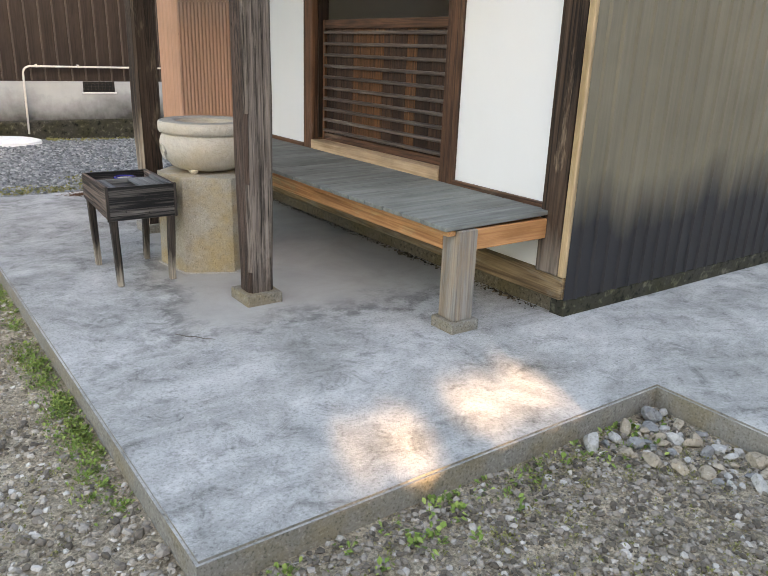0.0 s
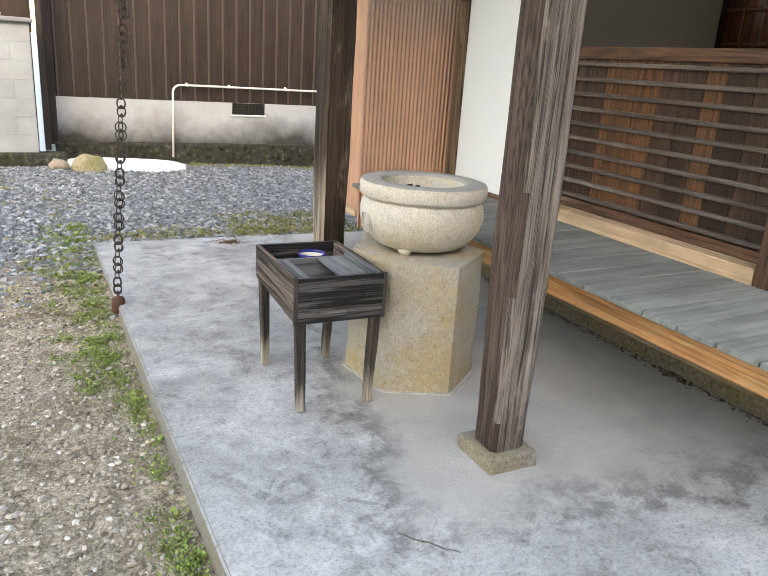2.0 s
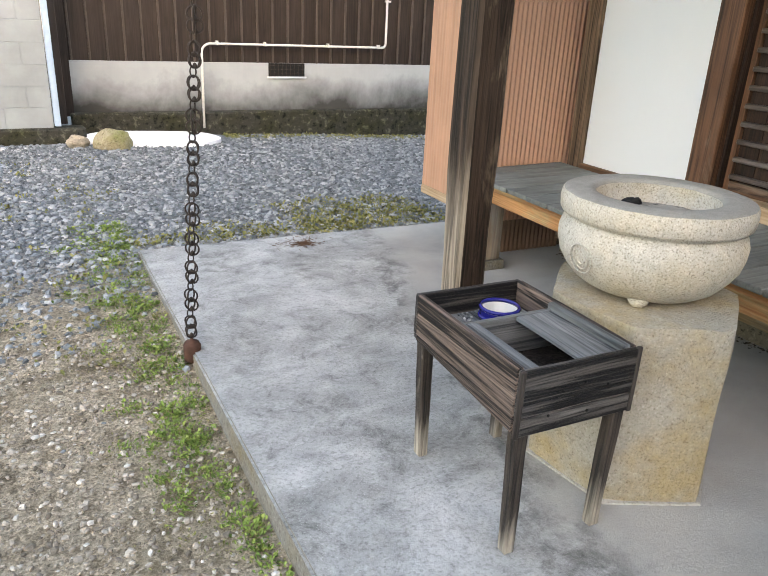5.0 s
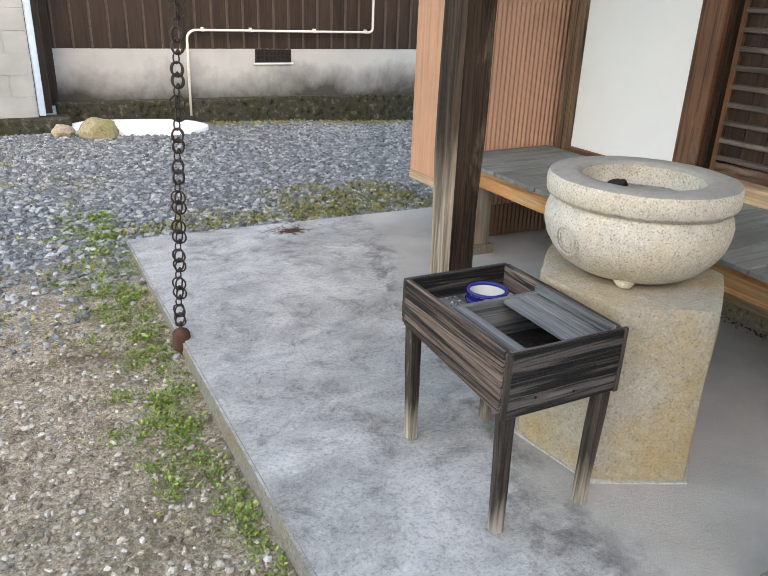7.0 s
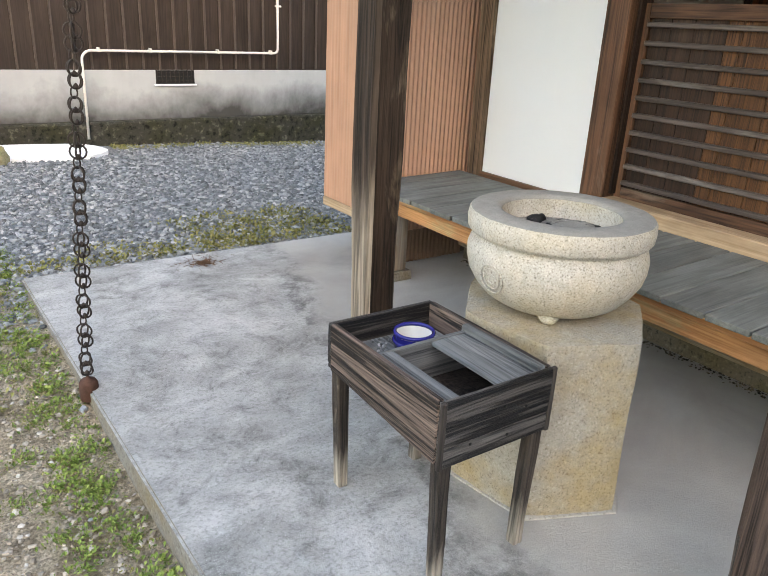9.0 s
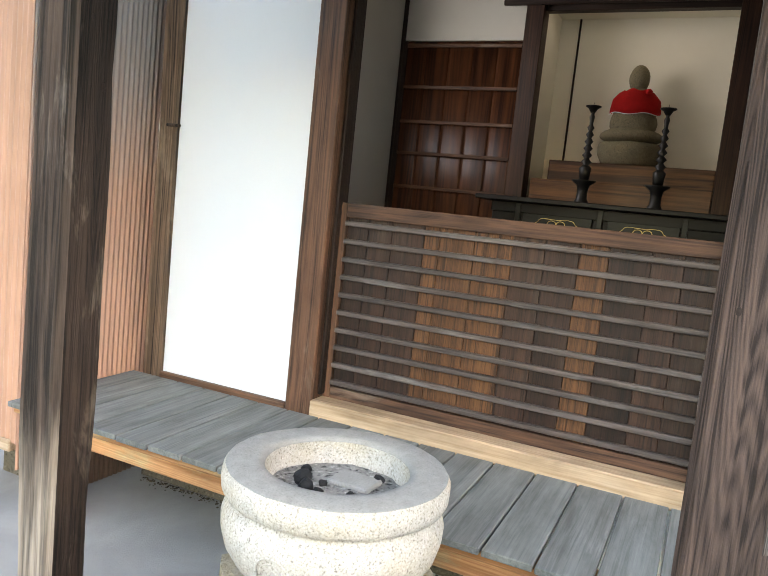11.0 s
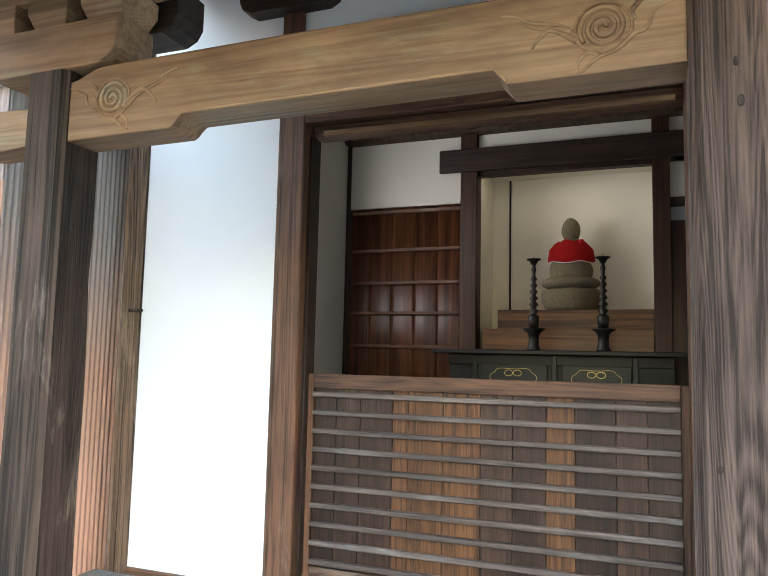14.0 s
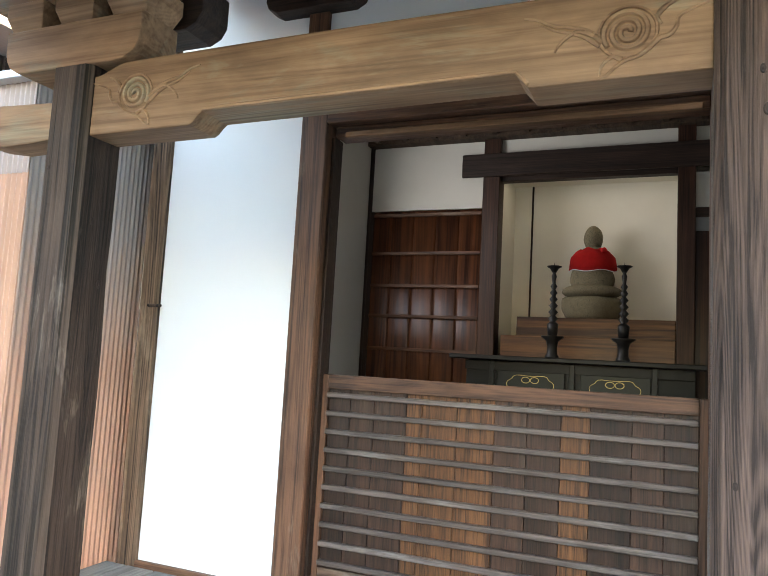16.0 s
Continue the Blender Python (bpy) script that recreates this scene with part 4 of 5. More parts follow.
def bracket(py, label):
    """Bracket arms and blocks on a porch post."""
    b = thing("bracket_set", (1.48, py, 2.555), label, "bracket", "porch brackets")
    arm = [(-0.268, 0.14), (0.268, 0.14), (0.268, 0.075), (0.262, 0.048), (0.245, 0.022), (0.21, 0.004), (0.17, 0.0), (-0.17, 0.0), (-0.21, 0.004), (-0.245, 0.022), (-0.262, 0.048), (-0.268, 0.075)]
    part("bracket_arm", prism(arm, 0.155, lambda u, v, d: (1.405 + d, py + u, 2.556 + v), 0.005), M_BEAM, b)
    for u in (-0.205, 0.0, 0.205):
        bm = box(1.405, 1.56, py + u - 0.077, py + u + 0.077, 2.698, 2.79, 0.003)
        bmesh.ops.bisect_plane(bm, geom=bm.verts[:] + bm.edges[:] + bm.faces[:], plane_co=(0, 0, 2.745), plane_no=(0, 0, 1))
        for v in bm.verts:
            if v.co.z < 2.72:
                v.co.x += (1.4825 - v.co.x) * 0.22
                v.co.y += (py + u - v.co.y) * 0.22
        part("bearing_block", bm, M_BEAM, b)
    arm2 = [(-0.42, 0.12), (0.42, 0.12), (0.42, 0.045), (0.40, 0.02), (0.36, 0.0), (-0.36, 0.0), (-0.40, 0.02), (-0.42, 0.045)]
    part("upper_arm", prism(arm2, 0.13, lambda u, v, d: (1.415 + d, py + u, 2.79 + v), 0.005), M_BEAM, b)
    arm3 = [(-0.34, 0.14), (0.34, 0.14), (0.34, 0.05), (0.32, 0.018), (0.28, 0.0), (-0.28, 0.0), (-0.32, 0.018), (-0.34, 0.05)]
    part("inner_arm", prism(arm3, 0.13, lambda u, v, d: (1.575 + d, py + u, 2.715 + v), 0.006), M_DARK_Y, b, "dark rounded inner bracket arm")


bracket(5.213, "stepped brown bracket set on a porch post")
bracket(3.394, "stepped brown bracket set on a porch post")


def roof():
    r = thing("roof", (1.5, 4.2, 2.9), "timber eaves with rafters under a tiled roof", "roof", "", "structure")
    part("eave_purlin", box(1.40, 1.56, 2.75, 5.83, 2.91, 3.05, 0.006), M_BEAM, r, "brown eave purlin")
    def slope(x):
        return 2.60 + (x - 0.35) * 0.42
    bm = bmesh.new()
    vs = [bm.verts.new((x, y, slope(x) + dz)) for dz in (0.09, 0.16) for x, y in ((0.52, 2.72), (2.75, 2.72), (2.75, 5.86), (0.52, 5.86))]
    for q in ((0, 1, 2, 3), (4, 5, 6, 7), (0, 1, 5, 4), (1, 2, 6, 5), (2, 3, 7, 6), (3, 0, 4, 7)):
        bm.faces.new([vs[i] for i in q])
    bmesh.ops.recalc_face_normals(bm, faces=bm.faces)
    part("eave_boards", bm, M_POST_X, r, "boarded soffit")
    for i in range(11):
        y = 2.76 + i * 0.30
        bm = box(0.56, 2.8, y, y + 0.06, 0, 0.085, 0.003)
        for v in bm.verts:
            v.co.z += slope(v.co.x)
        part("rafter", bm, M_POST_X, r)
    part("main_roof", box(2.6, 9.2, 2.0, 6.5, TOPZ, TOPZ + 0.12, 0), M_TILE, r)
    part("closing_board", box(5.95, 6.0, 2.4, 6.1, 0.2, TOPZ, 0), M_DARK, r)
    # outer boards leave the same added opening free
    for x0, x1, z0, z1 in ((2.9, 3.3, 0.2, TOPZ), (4.5, 9.0, 0.2, TOPZ), (3.3, 4.5, 0.2, 2.3), (3.3, 4.5, 3.3, TOPZ)):
        part("closing_board", box(x0, x1, 6.1, 6.14, z0, z1, 0), M_DARK, r)
    part("eave_gutter", tube([(0.50, 2.7, 2.72), (0.50, 5.9, 2.70)], 0.045, 10), M_CHAIN, r, "dark round eave gutter")


roof()


def shed():
    s = thing("metal_shed", (2.4, 6.4, 0.1), "orange corrugated metal lean-to beside the hall", "shed")
    YF = 6.175
    part("front_sheet", corrugated((2.10, YF), (2.86, YF), 0.32, 2.9, 0.032, 0.004, (0, -1)), M_FADED, s, "orange sheet faded to bare grey above")
    part("side_sheet", corrugated((2.10, 6.70), (2.10, YF), 0.44, 2.49, 0.032, 0.004, (-1, 0)), M_RUST, s)
    part("side_top_sheet", corrugated((2.096, 6.70), (2.096, YF), 2.48, 2.9, 0.032, 0.004, (-1, 0)), M_GREYTIN, s, "bare grey upper sheet")
    part("back_sheet", corrugated((3.4, 6.70), (2.10, 6.70), 0.40, 2.9, 0.032, 0.004, (0, 1)), M_RUST, s)
    part("base_sheet", corrugated((2.36, YF + 0.02), (2.86, YF + 0.02), 0.08, 0.42, 0.032, 0.004, (0, -1)), M_SKIRT, s, "brown corrugated skirting")
    part("base_timber", box(2.085, 2.15, YF + 0.03, 6.69, 0.40, 0.455, 0.006), M_YELLOW, s, "pale timber under the sheet")
    part("shed_footing", worn(box(2.40, 3.3, YF + 0.04, 6.66, 0.0, 0.405, 0.008), 0.008, 6), M_DIRT, s)
    part("shed_roof", box(2.04, 3.4, 6.12, 6.78, 2.90, 2.94, 0.004), M_ALU, s)


shed()


# ---- stone bowl and its pedestal ----
def pedestal():
    bm = bmesh.new()
    c = Vector((1.56, 4.245))
    angs = [162, 220, 271, 331, 382, 462]
    rr = [0.33, 0.345, 0.345, 0.30, 0.30, 0.34]
    N = 7
    levels = [SLAB - 0.01 + i * 0.0748 for i in range(9)]
    rings = []
    for z in levels:
        row = []
        for k in range(6):
            a0, a1 = radians(angs[k]), radians(angs[(k + 1) % 6])
            p0 = c + Vector((math.cos(a0), math.sin(a0))) * rr[k]
            p1 = c + Vector((math.cos(a1), math.sin(a1))) * rr[(k + 1) % 6]
            for j in range(N):
                p = p0.lerp(p1, j / N)
                t = (z - SLAB) / 0.613
                sh = 1 - 0.02 * t - (0.05 if t > 0.98 else 0.0) - (0.02 if j == 0 else 0)
                q = c + (p - c) * sh
                wob = noise.noise(Vector((q.x * 8, q.y * 8, z * 8))) * 0.007
                d = (q - c).normalized()
                row.append(bm.verts.new((q.x + d.x * wob, q.y + d.y * wob, z + (0.006 * noise.noise(Vector((q.x * 14, q.y * 14, 5))) if t > 0.5 else 0))))
        rings.append(row)
    k = len(rings[0])
    for a, b in zip(rings, rings[1:]):
        for i in range(k):
            bm.faces.new((a[i], a[(i + 1) % k], b[(i + 1) % k], b[i]))
    bm.faces.new(rings[-1])
    bm.faces.new(rings[0][::-1])
    p = thing("stone_pedestal", (c.x, c.y, SLAB), "rough six-sided tuff pedestal on the concrete slab", "pedestal")
    part("block", bm, M_PED, p)
    foot = [(c.x + math.cos(radians(a)) * (r + 0.014), c.y + math.sin(radians(a)) * (r + 0.014)) for a, r in zip(angs, rr)]
    part("mortar_bed", worn(prism(foot, 0.012, lambda u, v, d: (u, v, SLAB - 0.006 + d), 0.003), 0.004, 20), M_MORTAR, p, "pale mortar joint at the foot")


pedestal()


def water_bowl():
    cx, cy, z0 = 1.566, 4.278, 0.690
    b = thing("stone_incense_bowl", (cx, cy, z0), "round carved granite incense bowl on a tuff pedestal", "stone bowl")
    prof = [(0, 0.018), (0.10, 0.018), (0.16, 0.016), (0.19, 0.022), (0.222, 0.042), (0.252, 0.075), (0.274, 0.11), (0.285, 0.15), (0.286, 0.18), (0.278, 0.207), (0.268, 0.224), (0.266, 0.23), (0.272, 0.234), (0.284, 0.238), (0.290, 0.248), (0.292, 0.27), (0.290, 0.292), (0.284, 0.302)]
    prof = [(r * 1.0, z * 1.03) for r, z in prof]
    part("body", worn(lathe(prof, (cx, cy, z0), 64), 0.002, 25), M_BOWL, b, "", True)
    part("rim", worn(lathe([(0.284, 0.311), (0.27, 0.3155), (0.21, 0.3155), (0.192, 0.313), (0.186, 0.304)], (cx, cy, z0), 64), 0.001, 25), M_RIM, b, "smooth grey flat rim", True)
    part("hollow", worn(lathe([(0.186, 0.304), (0.184, 0.275), (0.178, 0.238), (0.15, 0.225)], (cx, cy, z0), 64), 0.003, 40), M_BOWL, b, "rough hollow", True)
    part("ash", worn(lathe([(0.181, 0.244), (0.12, 0.248), (0.06, 0.254), (0, 0.252)], (cx, cy, z0), 48), 0.006, 30), M_ASH, b, "speckled ash and grit", True)
    for a in (222, 342, 102):
        ar = radians(a)
        p = (cx + 0.185 * math.cos(ar), cy + 0.185 * math.sin(ar))
        part("foot", worn(lathe([(0, 0.004), (0.012, 0.004), (0.022, 0.012), (0.034, 0.03), (0.0, 0.045)], (p[0], p[1], z0 - 0.004), 14), 0.003, 30), M_BOWL, b, "", True)
    # round carved crest on the side
    a = radians(181)
    n = Vector((math.cos(a), math.sin(a), -0.2)).normalized()
    u = n.cross(Vector((0, 0, 1))).normalized()
    v = u.cross(n)
    for r, w in ((0.046, 0.003), (0.032, 0.0026), (0.016, 0.003)):
        ctr = Vector((cx, cy, z0 + 0.188)) + n * 0.2855
        part("crest_ring", tube([ctr + (u * math.cos(t) + v * math.sin(t)) * r for t in [i * math.pi / 12 for i in range(24)]], w, 6, None, True), M_BOWL, b, "carved ring of a crest", True)
    st = thing("charcoal", (cx - 0.07, cy + 0.05, z0 + 0.252), "lump of black charcoal in the bowl's ash", "charcoal")
    bm = bmesh.new()
    bmesh.ops.create_icosphere(bm, subdivisions=2, radius=0.02, matrix=Matrix.Translation((cx - 0.07, cy + 0.05, z0 + 0.262)))
    part("lump", worn(bm, 0.008, 60), M_BLACK, st)
    for dx, dy, r in ((0.09, -0.075, 0.016), (-0.03, 0.085, 0.024), (-0.085, 0.005, 0.017), (0.03, 0.11, 0.014), (-0.02, 0.03, 0.012), (-0.05, -0.07, 0.013)):
        bm = bmesh.new()
        bmesh.ops.create_icosphere(bm, subdivisions=2, radius=r, matrix=Matrix.Translation((cx + dx, cy + dy, z0 + 0.252 + 0.4 * r)))
        part("lump", worn(bm, 0.01, 55), M_BLACK, st)
    sl = solo("flat_stone", worn(box(cx + 0.0, cx + 0.09, cy - 0.09, cy + 0.03, z0 + 0.250, z0 + 0.264, 0.004), 0.004, 30), M_RIM, "flat grey stone lying in the bowl", "stone")


water_bowl()


# ---- offering stand ----
def offering_stand():
    s = thing("offering_stand", (1.065, 4.285, SLAB), "charred wooden offering box on four legs", "offering stand")
    xa, xb, ya, yb, zb, zt = 0.845, 1.235, 3.937, 4.49, 0.502, 0.688
    t, seam, yd = 0.02, 0.553, 4.258
    for x0 in (xa, xb - t):
        upper = worn(box(x0, x0 + t, ya + t, yb - t, seam + 0.001, zt, 0.003), 0.0015, 20, 2)
        part("side_board", upper, M_BOX_Y, s, "grained weathered side board")
        lower = worn(box(x0 + 0.001, x0 + t, ya + t, yb - t, zb, seam, 0.003), 0.0015, 20, 3)
        for v in lower.verts:
            if v.co.z < zb + 0.02:
                v.co.z += 0.034 * (v.co.y - ya) / (yb - ya) + 0.004 * noise.noise(Vector((0, v.co.y * 22, 0)))
        part("side_board", lower, M_BOX_Y, s)
    for y0 in (ya, yb - t):
        part("end_board", worn(box(xa + 0.002, xb - 0.002, y0, y0 + t, seam + 0.002, zt - 0.002, 0.003), 0.0015, 20, 2), M_BOX_X, s, "charred black end board")
        part("end_board", worn(box(xa + 0.004, xb - 0.004, y0 + 0.001, y0 + t, zb - 0.006 if y0 < 4.2 else zb + 0.034, seam, 0.003), 0.0015, 20, 2), M_BOX_X, s, "charred black end board")
    for x0 in (xa - 0.003, xb - 0.013):
        part("corner_batten", worn(box(x0, x0 + 0.016, ya - 0.004, ya + 0.012, zb - 0.008, zt + 0.003, 0.004), 0.0015, 24, 2), M_BOX_Z2, s, "dark split corner batten")
    # board coloured dark to stand for the shade deep in the slot
    part("bottom_board", box(xa + t, xb - t, ya + t, yb - t, zb + 0.034, zb + 0.046, 0.002), M_BOX_Z2, s)
    part("inner_floor", box(xa + t, xb - t, yd + 0.012, yb - t, 0.594, 0.606, 0.002), M_BOX_IN, s)
    part("divider", worn(box(xa + t, xb - t, yd, yd + 0.012, 0.55, 0.676, 0.003), 0.001, 20, 2), M_BOX_INX, s)
    part("ledge", worn(box(xa + t, xa + 0.078, ya + t, yd, 0.655, 0.676, 0.003), 0.001, 20, 2), M_BOX_IN, s, "grey plank ledge")
    part("ledge", worn(box(xb - 0.048, xb - t, ya + t, yd + 0.02, 0.668, 0.692, 0.004), 0.001, 20, 2), M_BOX_IN, s)
    part("sliding_lid", worn(box(1.055, xb - 0.05, ya + t + 0.004, yd - 0.004, 0.660, 0.674, 0.003), 0.0015, 20, 2), M_BOX_IN, s, "grey board lid, partly slid open")
    for lx, ly, sx in ((xa + 0.012, ya + 0.008, 1), (xb - 0.052, ya + 0.008, -1), (xa + 0.012, yb - 0.05, 1), (xb - 0.052, yb - 0.05, -1)):
        bm = worn(box(lx, lx + 0.042, ly, ly + 0.042, SLAB, seam + 0.02 if ly > 4.2 else zb, 0.005), 0.003, 12, 4)
        for v in bm.verts:
            low = (zb - v.co.z) / (zb - SLAB)
            v.co.x += (lx + 0.021 - v.co.x) * 0.16 * low + sx * 0.012 * low
            v.co.y += (ly + 0.021 - v.co.y) * 0.16 * low
        part("leg", bm, M_BOX_Z, s)
    for zz, xx in ((0.60, xb - 0.10), (0.545, xa + 0.10), (0.622, xa + 0.21), (0.532, xb - 0.16)):
        bm = lathe([(0, 0.004), (0.004, 0.003), (0.005, 0)], (0, 0, 0), 8)
        bmesh.ops.rotate(bm, cent=(0, 0, 0), matrix=Matrix.Rotation(radians(90), 3, "X"), verts=bm.verts)
        bmesh.ops.translate(bm, vec=(xx, ya + 0.001, zz), verts=bm.verts)
        part("nail", bm, M_IRON, s)
    rs = np.random.RandomState(17)
    V, F = icosa()
    vv, ff = [], []
    for k in range(150):
        q = V * rs.uniform(0.002, 0.006) * (1 + rs.uniform(-0.3, 0.3, (12, 1)))
        vv.append(q + np.array([rs.uniform(0.88, 1.20), min(4.46 - abs(rs.normal(0, 0.06)), 4.46) if k % 2 else rs.uniform(4.28, 4.33), 0.608]))
        ff.append(F + 12 * k)
    tagged(mesh_from("ash_grit", np.concatenate(vv).tolist(), np.concatenate(ff).tolist(), M_GRAVEL), "grey ash grit strewn in the offering box", "grit", "", "stuff")
    c = thing("enamel_cup", (1.062, 4.345, 0.606), "white enamel cup with a cobalt blue rim in the offering box", "cup")
    part("bowl", lathe([(0, 0.004), (0.052, 0.006), (0.055, 0.03), (0.057, 0.055)], (1.062, 4.345, 0.606), 32), M_ENAMEL, c, "white enamel inside", True)
    part("outside", lathe([(0.059, 0.055), (0.06, 0.03), (0.056, 0.002), (0, 0.0)], (1.062, 4.345, 0.606), 32), M_BLUE, c, "cobalt blue outside", True)
    part("rim", tube([(1.062 + 0.059 * math.cos(a), 4.345 + 0.059 * math.sin(a), 0.668) for a in [i * math.pi / 16 for i in range(32)]], 0.006, 8, None, True), M_BLUE, c, "rolled blue rim", True)
    part("lower_ring", tube([(1.062 + 0.061 * math.cos(a), 4.345 + 0.061 * math.sin(a), 0.64) for a in [i * math.pi / 16 for i in range(32)]], 0.005, 8, None, True), M_BLUE, c, "", True)


offering_stand()


# ---- rain chain ----
def rain_chain():
    c = thing("rain_chain", (0.345, 5.51, 0.06), "dark iron rain chain of double rings with a rusty weight", "rain chain")
    top, foot = Vector((0.51, 5.51, 2.68)), Vector((0.345, 5.51, 0.165))
    unit = 0.122
    k = int((top.z - foot.z) / unit)

    def ring(bm, ctr, rx, rz, ang, r=0.0038):
        pts = []
        for i in range(16):
            a = 2 * math.pi * i / 16
            pts.append((ctr[0] + rx * math.cos(a) * math.cos(ang), ctr[1] + rx * math.cos(a) * math.sin(ang), ctr[2] + rz * math.sin(a)))
        tube(pts, r, 6, bm, True)
    rnd = random.Random(3)
    for i in range(k + 1):
        z = foot.z + i * unit
        cx = foot.x + (z - foot.z) * 0.066
        bm = bmesh.new()
        tw = rnd.uniform(-0.35, 0.35)
        for dz in (0.026, 0.068):
            ring(bm, (cx, 5.51, z + dz), 0.029, 0.027, radians(-40) + tw)
            ring(bm, (cx, 5.51, z + dz), 0.029, 0.027, radians(50) + tw)
            lathe([(0, -0.006), (0.011, -0.003), (0.012, 0.003), (0.005, 0.014), (0, 0.018)], (cx, 5.51, z + dz - 0.024), 8, bm)
        ring(bm, (cx, 5.51, z + 0.108), 0.011, 0.02, radians(10) + tw, 0.003)
        part("link", bm, M_CHAIN, c, "", True)
    part("weight", lathe([(0, 0), (0.034, 0.0), (0.037, 0.006), (0.037, 0.07), (0.030, 0.085), (0.008, 0.092), (0.006, 0.11), (0, 0.11)], (0.345, 5.51, 0.055), 20), M_RUSTY, c, "rusty iron weight", True)


rain_chain()


# ---- far house and its wall ----
def far_house():
    FY = 10.75
    h = thing("neighbour_house", (3, FY, 0.2), "house with brown ribbed cladding over a white rendered base", "house")
    part("cladding", box(0.2, 9.5, FY + 0.03, FY + 0.2, 0.9, 5.0, 0), M_CLAD, h)
    x = 0.26
    rnd = random.Random(11)
    while x < 9.4:
        part("rib", box(x, x + 0.02, FY + 0.006, FY + 0.03, 0.9, 5.0, 0.003), M_LIT_RIB, h)
        x += 0.175
    part("render_base", box(0.2, 9.5, FY, FY + 0.2, 0.38, 0.9, 0.004), M_LOWWALL, h, "stained white render")
    part("footing", worn(box(0.2, 9.5, FY - 0.12, FY + 0.2, -0.1, 0.38, 0.015), 0.02, 4, 7), M_FOOT, h, "black mossy concrete footing")
    v = part("vent", box(2.31, 2.74, FY - 0.006, FY + 0.0, 0.755, 0.90, 0.002), M_BLACK, h, "black mesh vent")
    for i in range(9):
        part("vent_bar", box(2.325 + i * 0.048, 2.331 + i * 0.048, FY - 0.012, FY - 0.006, 0.765, 0.895, 0), M_CHAIN, v)
    for i in range(3):
        part("vent_bar", box(2.315, 2.735, FY - 0.016, FY - 0.012, 0.79 + i * 0.04, 0.795 + i * 0.04, 0), M_CHAIN, v)
    part("vent_sill", box(2.29, 2.76, FY - 0.02, FY + 0.0, 0.735, 0.754, 0.003), M_WHITE, h)
    part("corner_board", box(0.14, 0.24, FY - 0.02, FY + 0.2, 0.35, 5.0, 0.004), M_CLAD, h, "dark brown corner board")
    w = part("window", box(3.92, 5.4, FY - 0.05, FY + 0.03, 2.10, 3.2, 0.004), M_ALU, h, "aluminium window frame")
    part("pane", box(3.97, 5.35, FY - 0.056, FY - 0.05, 2.18, 3.15, 0), M_GLASS, w)
    part("sill", box(3.88, 5.44, FY - 0.10, FY - 0.05, 2.08, 2.12, 0.003), M_ALU, w)
    p = thing("conduit_pipe", (1.6, FY - 0.06, 0.3), "white plastic conduit pipe clipped along the cladding", "pipe")
    py = FY - 0.045
    elbow = [(1.56 + 0.10 - 0.10 * math.cos(a), py, 1.0 + 0.095 * math.sin(a)) for a in [i * math.pi / 16 for i in range(9)]]
    elbow2 = [(3.70 + 0.05 * math.sin(a), py, 1.145 - 0.05 * math.cos(a)) for a in [i * math.pi / 16 for i in range(9)]]
    part("pipe", tube([(1.53, py - 0.1, 0.22)] + elbow + elbow2 + [(3.75, py, 4.0)], 0.013, 10), M_PVC, p, "", True)
    for x in (1.72, 2.25, 3.0, 3.65):
        part("clip", box(x, x + 0.02, py - 0.018, FY - 0.001, 1.08, 1.125, 0.002), M_PVC, p)
    for z in (1.6, 2.2):
        part("clip", box(3.735, 3.79, py - 0.018, FY - 0.001, z, z + 0.02, 0.002), M_PVC, p)
    # eaves of the far house
    part("roof_edge", box(-0.3, 10, FY - 0.7, FY + 1.5, 5.0, 5.15, 0.01), M_TILE, h)


far_house()


def block_wall():
    w = thing("garden_wall", (-1, 10.2, 0.3), "pale concrete block wall with a tiled cap", "wall", "", "structure")
    Y = 10.2
    rnd = random.Random(5)
    part("wall_core", box(-6.0, 0.02, Y + 0.004, Y + 0.14, 0.2, 1.66, 0), M_BLOCK, w)
    for c in range(7):
        z = 0.32 + c * 0.193
        off = 0.2 if c % 2 else 0.0
        x = 0.02
        first = True
        while x > -6.0:
            wdt = 0.395 if not (first and off) else 0.195
            part("block", box(max(x - wdt, -6.0), x - 0.005, Y, Y + 0.1, z, z + 0.188, 0.003), M_BLOCK, w)
            x -= wdt + 0.005
            first = False
    part("wall_footing", worn(box(-6.0, 0.3, Y - 0.06, Y + 0.14, 0.05, 0.32, 0.02), 0.02, 4, 5), M_FOOT, w, "dark mossy kerb under the wall")
    for i in range(18):
        x = 0.06 - i * 0.33
        part("cap_tile", box(x - 0.325, x, Y - 0.06, Y + 0.2, 1.672, 1.72, 0.01), M_TILE, w, "grey cap tile")
        part("cap_roll", tube([(x - 0.33, Y - 0.07, 1.73), (x - 0.33, Y + 0.2, 1.75)], 0.035, 10), M_TILE, w)
    part("end_trim", box(0.03, 0.085, Y - 0.04, Y + 0.12, 0.34, 1.58, 0.004), M_GUTTER, w, "pale blue metal end trim")
    part("dark_board", box(0.09, 0.15, Y + 0.1, 10.7, 0.34, 2.6, 0.004), M_CLAD, w)
    part("dark_louvre", box(-6, 0.05, Y + 1.2, Y + 1.3, 0.3, 4.5, 0.0), M_CLAD, w)


block_wall()


